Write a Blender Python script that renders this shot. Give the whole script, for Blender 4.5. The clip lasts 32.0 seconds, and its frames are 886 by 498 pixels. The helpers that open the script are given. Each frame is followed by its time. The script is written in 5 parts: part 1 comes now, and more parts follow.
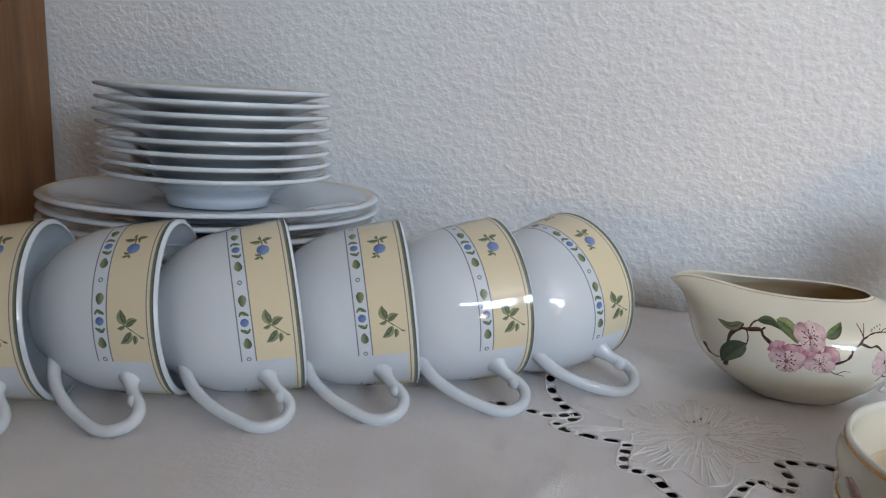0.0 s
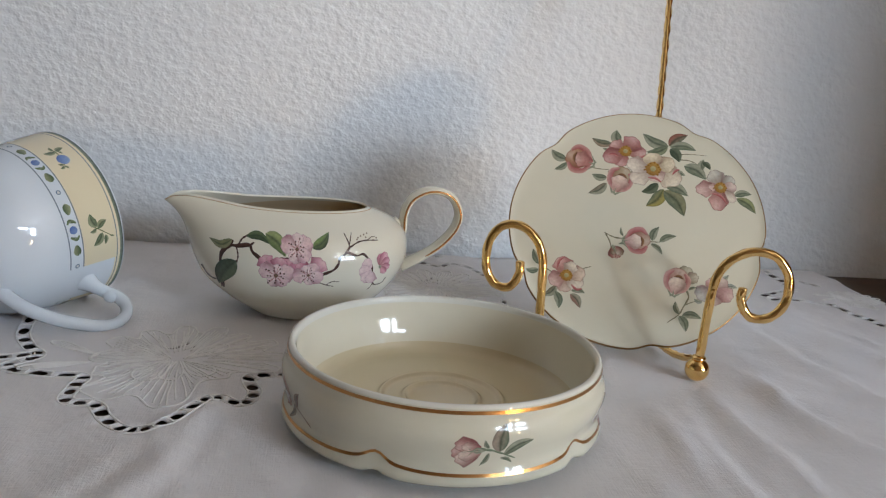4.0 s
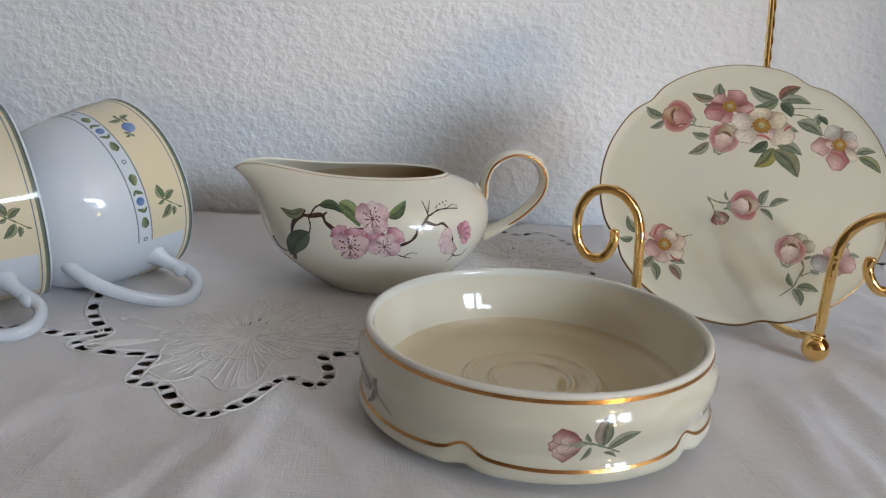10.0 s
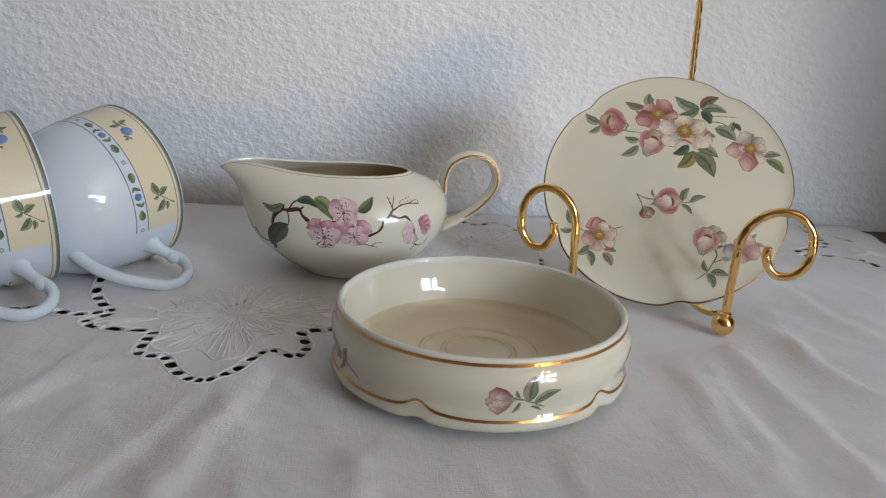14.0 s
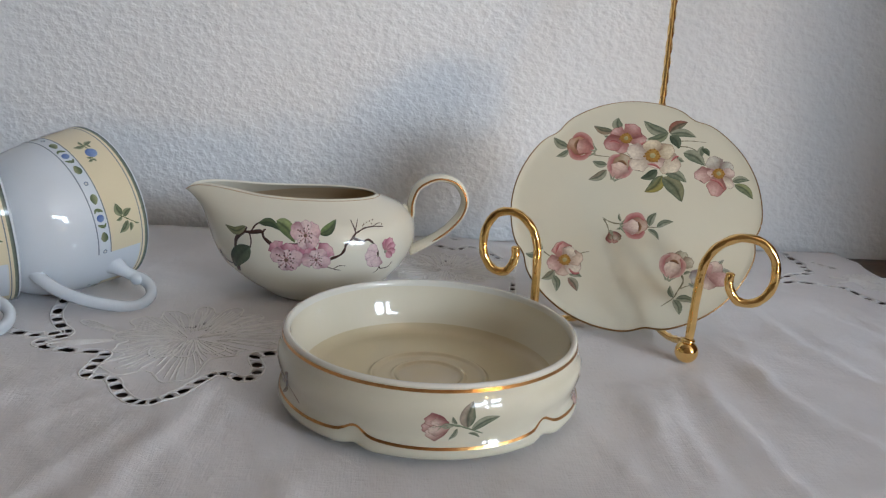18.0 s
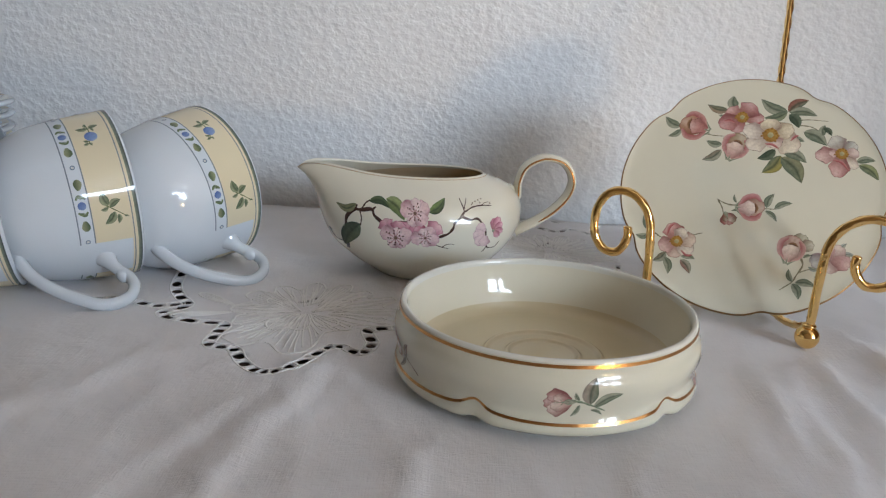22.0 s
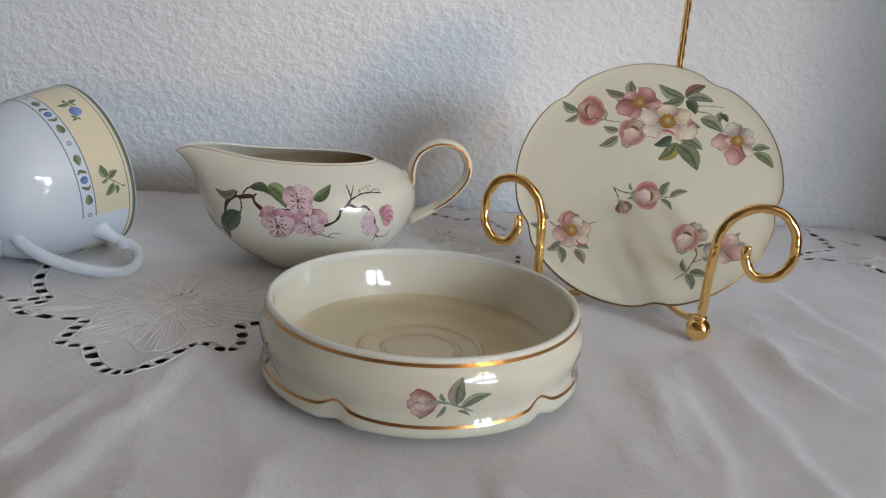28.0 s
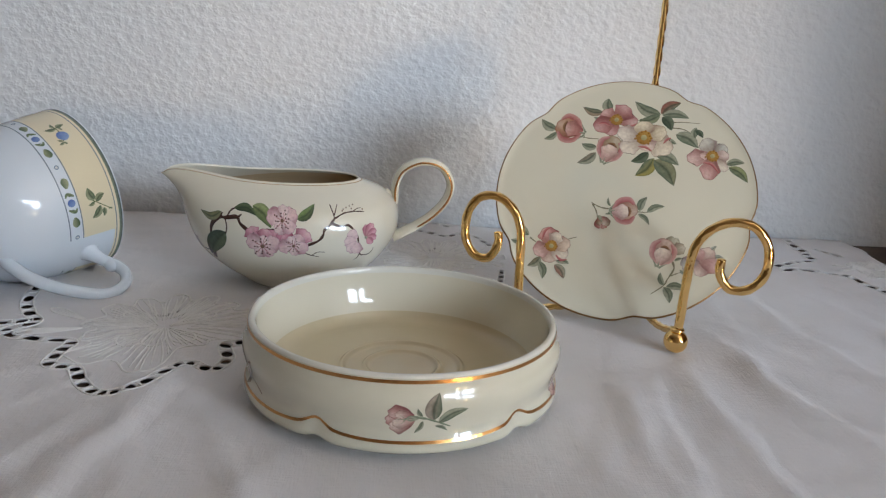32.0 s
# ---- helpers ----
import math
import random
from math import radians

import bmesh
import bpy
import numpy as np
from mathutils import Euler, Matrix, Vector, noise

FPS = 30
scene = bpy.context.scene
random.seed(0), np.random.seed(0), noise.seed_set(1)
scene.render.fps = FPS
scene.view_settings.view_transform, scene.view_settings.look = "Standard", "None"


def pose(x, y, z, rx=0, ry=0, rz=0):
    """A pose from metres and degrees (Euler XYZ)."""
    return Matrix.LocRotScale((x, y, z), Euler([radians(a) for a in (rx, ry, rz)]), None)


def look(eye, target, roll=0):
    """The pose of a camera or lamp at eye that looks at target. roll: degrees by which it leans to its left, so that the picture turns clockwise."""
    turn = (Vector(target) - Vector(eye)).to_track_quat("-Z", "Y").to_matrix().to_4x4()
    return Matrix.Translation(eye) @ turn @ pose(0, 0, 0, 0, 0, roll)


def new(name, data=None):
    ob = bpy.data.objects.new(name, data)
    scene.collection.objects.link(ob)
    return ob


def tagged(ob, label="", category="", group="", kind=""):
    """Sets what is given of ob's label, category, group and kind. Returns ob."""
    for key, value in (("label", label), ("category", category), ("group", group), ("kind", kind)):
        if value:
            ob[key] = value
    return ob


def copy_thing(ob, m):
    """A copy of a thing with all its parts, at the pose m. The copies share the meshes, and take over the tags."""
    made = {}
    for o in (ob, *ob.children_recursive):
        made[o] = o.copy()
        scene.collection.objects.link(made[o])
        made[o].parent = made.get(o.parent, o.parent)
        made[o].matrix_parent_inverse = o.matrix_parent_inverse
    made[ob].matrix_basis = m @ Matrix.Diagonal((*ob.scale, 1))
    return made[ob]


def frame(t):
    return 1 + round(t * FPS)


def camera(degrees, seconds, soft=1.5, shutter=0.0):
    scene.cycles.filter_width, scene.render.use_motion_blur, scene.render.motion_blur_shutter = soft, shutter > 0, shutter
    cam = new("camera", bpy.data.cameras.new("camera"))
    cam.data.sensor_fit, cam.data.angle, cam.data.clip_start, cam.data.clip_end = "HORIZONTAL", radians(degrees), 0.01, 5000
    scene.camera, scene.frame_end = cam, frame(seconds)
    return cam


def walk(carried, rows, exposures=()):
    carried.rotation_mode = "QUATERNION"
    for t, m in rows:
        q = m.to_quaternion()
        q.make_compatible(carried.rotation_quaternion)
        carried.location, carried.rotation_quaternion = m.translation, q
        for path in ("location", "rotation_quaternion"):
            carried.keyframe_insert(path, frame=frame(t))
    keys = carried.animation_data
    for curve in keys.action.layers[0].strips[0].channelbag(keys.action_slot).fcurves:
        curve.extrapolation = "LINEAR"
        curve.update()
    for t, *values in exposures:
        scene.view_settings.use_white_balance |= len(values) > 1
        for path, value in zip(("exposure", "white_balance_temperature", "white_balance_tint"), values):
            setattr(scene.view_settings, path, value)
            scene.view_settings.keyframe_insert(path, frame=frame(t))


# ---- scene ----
cam = camera(56.13, 32.0, soft=1.25)
PATH = [
    (0, (0.0034, 0.0163, 0.1765), (-0.2314, 0.9618, -0.0488), 2.49),
    (0.5, (0.0189, 0.0219, 0.1773), (-0.1271, 0.9848, -0.0496), 3.32),
    (1, (0.0550, 0.0313, 0.1740), (-0.0388, 1.0010, -0.0517), 3.22),
    (1.5, (0.0740, 0.0308, 0.1685), (0.0644, 1.0074, -0.0464), 3.68),
    (2, (0.0885, 0.0330, 0.1648), (0.1498, 1.0074, -0.0514), 4.21),
    (2.5, (0.0963, 0.0365, 0.1565), (0.2005, 1.0076, -0.0582), 4.63),
    (3, (0.0953, 0.0401, 0.1489), (0.2209, 1.0070, -0.0730), 4.80),
    (3.5, (0.0991, 0.0428, 0.1491), (0.2334, 1.0070, -0.0795), 4.72),
    (5.5, (0.1194, 0.0580, 0.1412), (0.2760, 1.0128, -0.1113), 4.24),
    (6, (0.1320, 0.0573, 0.1417), (0.2828, 1.0116, -0.1163), 4.12),
    (6.5, (0.1412, 0.0589, 0.1392), (0.2744, 1.0148, -0.1225), 3.91),
    (7, (0.1491, 0.0602, 0.1412), (0.2640, 1.0185, -0.1205), 3.74),
    (7.5, (0.1560, 0.0623, 0.1388), (0.2522, 1.0227, -0.1226), 3.46),
    (8, (0.1689, 0.0726, 0.1330), (0.2454, 1.0351, -0.1273), 3.29),
    (8.5, (0.1781, 0.0809, 0.1327), (0.2273, 1.0446, -0.1298), 2.85),
    (9, (0.1549, 0.0829, 0.1385), (0.1952, 1.0457, -0.1290), 2.65),
    (9.5, (0.1234, 0.0792, 0.1407), (0.1624, 1.0403, -0.1326), 2.58),
    (10, (0.1005, 0.0779, 0.1405), (0.1584, 1.0368, -0.1371), 2.79),
    (10.5, (0.0953, 0.0683, 0.1450), (0.1610, 1.0257, -0.1361), 2.72),
    (11, (0.1031, 0.0597, 0.1483), (0.1778, 1.0145, -0.1395), 2.77),
    (11.5, (0.1070, 0.0536, 0.1515), (0.1888, 1.0062, -0.1416), 2.84),
    (12, (0.1070, 0.0467, 0.1547), (0.1936, 0.9977, -0.1420), 2.80),
    (12.5, (0.1086, 0.0391, 0.1578), (0.1984, 0.9894, -0.1400), 2.87),
    (13, (0.1057, 0.0333, 0.1565), (0.1969, 0.9840, -0.1400), 3.00),
    (13.5, (0.1028, 0.0266, 0.1595), (0.1949, 0.9773, -0.1366), 3.22),
    (15.5, (0.1075, 0.0226, 0.1593), (0.1865, 0.9794, -0.1205), 3.61),
    (16, (0.1088, 0.0265, 0.1578), (0.1852, 0.9846, -0.1184), 3.64),
    (16.5, (0.1108, 0.0262, 0.1592), (0.1849, 0.9851, -0.1147), 3.69),
    (17, (0.1164, 0.0232, 0.1608), (0.1884, 0.9830, -0.1106), 3.63),
    (17.5, (0.1225, 0.0212, 0.1602), (0.1926, 0.9818, -0.1089), 3.50),
    (18, (0.1325, 0.0256, 0.1593), (0.2008, 0.9871, -0.1068), 3.41),
    (18.5, (0.1452, 0.0342, 0.1520), (0.2117, 0.9968, -0.1106), 3.48),
    (19, (0.1626, 0.0423, 0.1491), (0.1917, 1.0073, -0.1114), 2.98),
    (19.5, (0.1768, 0.0522, 0.1391), (0.1477, 1.0175, -0.1207), 2.41),
    (20, (0.1834, 0.0506, 0.1365), (0.1332, 1.0143, -0.1257), 2.47),
    (20.5, (0.1802, 0.0587, 0.1362), (0.1250, 1.0199, -0.1341), 2.80),
    (21, (0.1619, 0.0678, 0.1442), (0.1040, 1.0253, -0.1382), 2.86),
    (21.5, (0.1330, 0.0562, 0.1542), (0.0719, 1.0124, -0.1319), 2.44),
    (22, (0.1158, 0.0251, 0.1527), (0.0926, 0.9840, -0.1301), 2.69),
    (22.5, (0.1042, 0.0157, 0.1560), (0.1156, 0.9759, -0.1233), 3.14),
    (23, (0.1094, 0.0319, 0.1517), (0.1320, 0.9933, -0.1224), 3.17),
    (23.5, (0.1233, 0.0457, 0.1512), (0.1508, 1.0085, -0.1177), 3.09),
    (24, (0.1429, 0.0536, 0.1495), (0.1787, 1.0172, -0.1152), 3.21),
    (24.5, (0.1569, 0.0640, 0.1460), (0.1973, 1.0269, -0.1206), 3.25),
    (25, (0.1561, 0.0649, 0.1469), (0.2005, 1.0259, -0.1263), 3.38),
    (25.5, (0.1554, 0.0633, 0.1463), (0.2010, 1.0225, -0.1326), 3.44),
    (27.5, (0.1496, 0.0497, 0.1504), (0.1971, 1.0036, -0.1458), 3.76),
    (28, (0.1441, 0.0458, 0.1495), (0.1911, 1.0004, -0.1445), 3.85),
    (28.5, (0.1426, 0.0398, 0.1524), (0.1872, 0.9949, -0.1403), 3.77),
    (29, (0.1407, 0.0363, 0.1529), (0.1809, 0.9922, -0.1381), 3.56),
    (29.5, (0.1383, 0.0410, 0.1527), (0.1757, 0.9980, -0.1349), 3.30),
    (30, (0.1372, 0.0420, 0.1528), (0.1753, 0.9998, -0.1320), 3.12),
    (30.5, (0.1406, 0.0410, 0.1528), (0.1812, 0.9999, -0.1278), 3.02),
    (31, (0.1449, 0.0406, 0.1527), (0.1895, 0.9997, -0.1269), 3.08),
    (31.5, (0.1513, 0.0402, 0.1541), (0.1997, 0.9992, -0.1252), 3.11),
    (32, (0.1507, 0.0388, 0.1540), (0.2019, 0.9979, -0.1245), 3.12),
]
EXPOSURES = [(0.0, 0.10, 6660, 16), (1.0, -0.04, 6860, 16), (2.0, -0.05, 6820, 16), (3.0, -0.01, 6780, 16), (8.0, -0.02, 6740, 16), (12.0, 0.06, 6740, 16), (16.0, -0.04, 6740, 16), (20.0, -0.04, 6740, 16), (22.0, 0.03, 6740, 16), (24.0, -0.01, 6740, 16), (32.0, 0.01, 6720, 16)]
walk(cam, [(t, look(eye, target, roll)) for t, eye, target, roll in PATH], EXPOSURES)

# ---------------------------------------------------------------- light
world = bpy.data.worlds.new("sky_world")
scene.world = world
world.use_nodes = True
wn = world.node_tree
sky = wn.nodes.new("ShaderNodeTexSky")
sky.sky_type = "NISHITA"
sky.sun_disc = False
sky.sun_elevation, sky.sun_rotation = radians(38), radians(200)
wn.nodes["Background"].inputs[1].default_value = 0.1
wn.links.new(sky.outputs[0], wn.nodes["Background"].inputs[0])


def window_lamp(name, eye, target, w, h, watts, colour):
    """The daylight that comes in through one window's opening."""
    d = bpy.data.lights.new(name, "AREA")
    d.shape, d.size, d.size_y, d.energy, d.color = "RECTANGLE", w, h, watts, colour
    ob = new(name, d)
    ob.matrix_world = look(eye, target)
    return tagged(ob, "lamp standing in for daylight in the window opening", "light", kind="structure")


# ---------------------------------------------------------------- places
WIN_A = (1.75, 3.75, -0.80, 1.36)     # tall window to the right behind the camera: from, to, sill, head
WIN_MID = 0.56                        # lower edge of the sky lamp in the opening
BOAT_AT, BOAT_YAW = (0.0936, 0.4980), 6.0
DISH_AT, DISH_NOTCH = (0.1532, 0.3603), -46.6
PLATE_AT, PLATE_YAW, PLATE_LEAN, PLATE_SPIN = (0.2678, 0.4656, 0.0626), -16.0, 32.6, 0.0
STAND_AT, STAND_YAW = (0.2542, 0.4377), -18.0
WIN_X, WIN_W = sum(WIN_A[:2]) / 2, WIN_A[1] - WIN_A[0]
window_lamp("window_daylight", (WIN_X, -2.76, (WIN_MID + WIN_A[3]) / 2), (WIN_X, 0.0, (WIN_MID + WIN_A[3]) / 2), WIN_W, WIN_A[3] - WIN_MID, 208, (0.62, 0.81, 1.0))
# added warm lamp low in the opening, for an unidentified sunlit source
window_lamp("window_daylight", (WIN_X - 0.05, -2.76, -0.22), (WIN_X - 0.6, 0.0, -0.05), 0.75, 0.36, 54, (1.0, 0.72, 0.36))


# ---------------------------------------------------------------- materials
def mat(name):
    m = bpy.data.materials.new(name)
    m.use_nodes = True
    nt = m.node_tree
    return m, nt, nt.nodes["Principled BSDF"]


def node(nt, kind, **kw):
    n = nt.nodes.new("ShaderNode" + kind)
    for k, v in kw.items():
        n.inputs[k.replace("_", " ")].default_value = v
    return n


def noise_tex(nt, scale, detail=3.0, rough=0.55, stretch=None):
    co = nt.nodes.new("ShaderNodeTexCoord")
    n = node(nt, "TexNoise", Scale=scale, Detail=detail, Roughness=rough)
    if stretch:
        mp = nt.nodes.new("ShaderNodeMapping")
        mp.inputs["Scale"].default_value = stretch
        nt.links.new(co.outputs["Object"], mp.inputs[0])
        nt.links.new(mp.outputs[0], n.inputs[0])
    else:
        nt.links.new(co.outputs["Object"], n.inputs[0])
    return n


def ramp(nt, src, a, b, lo=0.3, hi=0.7):
    r = nt.nodes.new("ShaderNodeValToRGB")
    r.color_ramp.elements[0].position, r.color_ramp.elements[1].position = lo, hi
    r.color_ramp.elements[0].color, r.color_ramp.elements[1].color = (*a, 1), (*b, 1)
    nt.links.new(src, r.inputs[0])
    return r


def bump(nt, bsdf, sources, dist):
    """Adds up (output, weight) pairs into one relief of that depth in metres."""
    total = None
    for out, w in sources:
        mul = node(nt, "Math")
        mul.operation = "MULTIPLY"
        nt.links.new(out, mul.inputs[0])
        mul.inputs[1].default_value = w
        if total:
            add = node(nt, "Math")
            nt.links.new(total, add.inputs[0])
            nt.links.new(mul.outputs[0], add.inputs[1])
            total = add.outputs[0]
        else:
            total = mul.outputs[0]
    b = nt.nodes.new("ShaderNodeBump")
    b.inputs["Strength"].default_value, b.inputs["Distance"].default_value = 1.0, dist
    nt.links.new(total, b.inputs["Height"])
    nt.links.new(b.outputs[0], bsdf.inputs["Normal"])


def porcelain(name, colour, rough=0.035, vary=0.03):
    m, nt, b = mat(name)
    n = noise_tex(nt, 26, 4)
    r = ramp(nt, n.outputs[0], [c * (1 - vary) for c in colour], colour)
    nt.links.new(r.outputs[0], b.inputs["Base Color"])
    g = noise_tex(nt, 9, 2)
    rr = ramp(nt, g.outputs[0], (rough * 0.8,) * 3, (rough * 1.5,) * 3)
    nt.links.new(rr.outputs[0], b.inputs["Roughness"])
    b.inputs["Specular IOR Level"].default_value = 0.55
    b.inputs["Coat Weight"].default_value, b.inputs["Coat Roughness"].default_value = 0.25, 0.03
    w = noise_tex(nt, 55, 1)
    bump(nt, b, [(w.outputs[0], 1.0)], 0.00012)
    return m


def plain_wood(name, dark, light, scale, rough, axis):
    m, nt, b = mat(name)
    st = [scale * 9] * 3
    st[axis] = scale * 0.7
    n = noise_tex(nt, 1.0, 6, 0.65, st)
    f = noise_tex(nt, 1.0, 3, 0.6, [s * 6 for s in st])
    mix = node(nt, "Math")
    mix.operation = "MULTIPLY_ADD"
    nt.links.new(f.outputs[0], mix.inputs[0])
    mix.inputs[1].default_value = 0.35
    nt.links.new(n.outputs[0], mix.inputs[2])
    r = ramp(nt, mix.outputs[0], dark, light, 0.45, 0.9)
    nt.links.new(r.outputs[0], b.inputs["Base Color"])
    b.inputs["Roughness"].default_value = rough
    bump(nt, b, [(mix.outputs[0], 1.0)], 0.0003)
    return m


def plaster_material():
    m, nt, b = mat("white_textured_plaster")
    n1 = noise_tex(nt, 1.0, 2, 0.5, (175, 175, 205))
    n2 = noise_tex(nt, 1.0, 2, 0.5, (420, 420, 480))
    n3 = noise_tex(nt, 5, 3)
    r1 = ramp(nt, n1.outputs[0], (0, 0, 0), (1, 1, 1), 0.36, 0.74)
    r = ramp(nt, n3.outputs[0], (0.70, 0.70, 0.69), (0.76, 0.76, 0.75))
    nt.links.new(r.outputs[0], b.inputs["Base Color"])
    b.inputs["Roughness"].default_value = 0.75
    bump(nt, b, [(r1.outputs[0], 1.0), (n2.outputs[0], 0.16)], 0.00078)
    return m


def linen_material():
    m, nt, b = mat("white_linen")
    warp = noise_tex(nt, 1.0, 2, 0.6, (1500, 110, 200))
    weft = noise_tex(nt, 1.0, 2, 0.6, (110, 1500, 200))
    n = noise_tex(nt, 14, 4)
    f = noise_tex(nt, 260, 3)
    r = ramp(nt, n.outputs[0], (0.745, 0.72, 0.715), (0.82, 0.795, 0.797))
    nt.links.new(r.outputs[0], b.inputs["Base Color"])
    b.inputs["Roughness"].default_value = 0.92
    b.inputs["Specular IOR Level"].default_value = 0.2
    b.inputs["Sheen Weight"].default_value = 0.15
    bump(nt, b, [(warp.outputs[0], 0.4), (weft.outputs[0], 0.4), (f.outputs[0], 0.8)], 0.0005)
    return m


def gold_material(name, colour, rough):
    m, nt, b = mat(name)
    n = noise_tex(nt, 120, 3)
    r = ramp(nt, n.outputs[0], [c * 0.85 for c in colour], colour)
    nt.links.new(r.outputs[0], b.inputs["Base Color"])
    b.inputs["Metallic"].default_value, b.inputs["Roughness"].default_value = 1.0, rough
    w = noise_tex(nt, 160, 2)
    bump(nt, b, [(w.outputs[0], 1.0)], 0.00025)
    return m


def paint_material():
    """On-glaze enamel: the pigment is kept with the mesh."""
    m, nt, b = mat("on_glaze_enamel")
    a = nt.nodes.new("ShaderNodeAttribute")
    a.attribute_name = "pigment"
    n = noise_tex(nt, 620, 5, 0.7)
    r = ramp(nt, n.outputs[0], (0.76, 0.71, 0.66), (1.0, 0.97, 0.91), 0.30, 0.60)
    mx = nt.nodes.new("ShaderNodeMix")
    mx.data_type, mx.blend_type = "RGBA", "MULTIPLY"
    mx.inputs[0].default_value = 1.0
    nt.links.new(a.outputs["Color"], mx.inputs[6])
    nt.links.new(r.outputs[0], mx.inputs[7])
    nt.links.new(mx.outputs[2], b.inputs["Base Color"])
    b.inputs["Roughness"].default_value = 0.12
    b.inputs["Coat Weight"].default_value = 0.2
    return m


WHITE = porcelain("white_porcelain", (0.70, 0.75, 0.79))
IVORY = porcelain("ivory_porcelain", (0.77, 0.725, 0.59))
CREAM = porcelain("cream_porcelain", (0.71, 0.67, 0.525))
# cream deepened to amber: shade and bounced light on the coaster's floor
SHADED_CREAM = porcelain("shaded_cream_porcelain", (0.68, 0.575, 0.375))
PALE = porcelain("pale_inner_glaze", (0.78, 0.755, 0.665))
# ivory with the boat's inner shade and warm bounce put into the colour
SHADED_IVORY = porcelain("shaded_ivory_porcelain", (0.70, 0.55, 0.36))
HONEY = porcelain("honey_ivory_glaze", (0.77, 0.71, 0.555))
YELLOW = porcelain("pale_yellow_glaze", (0.80, 0.70, 0.485))
PLASTER = plaster_material()
LINEN = linen_material()
GOLD = gold_material("polished_gold_wire", (1.0, 0.66, 0.26), 0.06)
GILT = gold_material("gilt_line", (0.70, 0.36, 0.13), 0.24)
# gilt with the dark room's reflection put into its colour
DARKGILT = gold_material("dark_gilt_edge", (0.34, 0.19, 0.075), 0.34)
PAINT = paint_material()
TABLEWOOD = plain_wood("dark_walnut_top", (0.035, 0.018, 0.010), (0.11, 0.055, 0.028), 6, 0.4, 0)
CUPBOARDWOOD = plain_wood("brown_cupboard_wood", (0.13, 0.058, 0.022), (0.26, 0.125, 0.052), 5, 0.45, 2)
PANELWOOD = plain_wood("warm_oak_panel", (0.25, 0.105, 0.036), (0.46, 0.215, 0.085), 5, 0.45, 2)
m, nt, b = mat("embroidery_thread")
r_ = ramp(nt, noise_tex(nt, 260, 3).outputs[0], (0.84, 0.825, 0.80), (0.90, 0.885, 0.86))
nt.links.new(r_.outputs[0], b.inputs["Base Color"])
b.inputs["Roughness"].default_value = 0.7
bump(nt, b, [(noise_tex(nt, 1400, 2).outputs[0], 1.0)], 0.0003)
THREAD = m
m, nt, b = mat("white_room_paint")
r_ = ramp(nt, noise_tex(nt, 2, 4).outputs[0], (0.70, 0.65, 0.60), (0.78, 0.73, 0.67))
nt.links.new(r_.outputs[0], b.inputs["Base Color"])
b.inputs["Roughness"].default_value = 0.8
ROOMPAINT = m
m, nt, b = mat("tan_room_paint")
r_ = ramp(nt, noise_tex(nt, 2, 4).outputs[0], (0.46, 0.36, 0.27), (0.54, 0.43, 0.33))
nt.links.new(r_.outputs[0], b.inputs["Base Color"])
b.inputs["Roughness"].default_value = 0.8
TANPAINT = m
m, nt, b = mat("white_ceiling_paint")
r_ = ramp(nt, noise_tex(nt, 3, 4).outputs[0], (0.74, 0.70, 0.65), (0.82, 0.78, 0.73))
nt.links.new(r_.outputs[0], b.inputs["Base Color"])
b.inputs["Roughness"].default_value = 0.85
CEILPAINT = m
FLOORWOOD = plain_wood("oak_floorboards", (0.16, 0.09, 0.045), (0.34, 0.21, 0.11), 2, 0.5, 1)
m, nt, b = mat("white_window_paint")
r_ = ramp(nt, noise_tex(nt, 6, 3).outputs[0], (0.72, 0.72, 0.70), (0.80, 0.80, 0.78))
nt.links.new(r_.outputs[0], b.inputs["Base Color"])
b.inputs["Roughness"].default_value = 0.4
FRAMEPAINT = m


# ---------------------------------------------------------------- mesh helpers
def mesh_object(name, verts, faces, material, parent=None, label="", smooth=True):
    me = bpy.data.meshes.new(name)
    me.from_pydata([tuple(v) for v in verts], [], faces)
    bm = bmesh.new()
    bm.from_mesh(me)
    bmesh.ops.recalc_face_normals(bm, faces=bm.faces[:])
    bm.to_mesh(me)
    bm.free()
    me.materials.append(material)
    if smooth:
        me.polygons.foreach_set("use_smooth", [True] * len(me.polygons))
    ob = new(name, me)
    if parent:
        ob.parent = parent
    if label:
        ob["label"] = label
    return ob


def grid(fn, nu, nv, closed_u=False, caps=()):
    """Vertices and faces of a sheet fn(u, v); caps: 0 and / or 1 close that end in v with a fan."""
    verts, faces = [], []
    cols = nu if closed_u else nu + 1
    for j in range(nv + 1):
        for i in range(cols):
            verts.append(fn(i / nu, j / nv))
    for j in range(nv):
        for i in range(nu):
            k = (i + 1) % cols
            faces.append((j * cols + i, j * cols + k, (j + 1) * cols + k, (j + 1) * cols + i))
    for end in caps:
        row = [(end * nv) * cols + i for i in range(cols)]
        mid = sum((Vector(verts[i]) for i in row), Vector()) / cols
        verts.append(mid)
        faces += [(row[i], row[(i + 1) % cols], len(verts) - 1) for i in range(cols)]
    return verts, faces


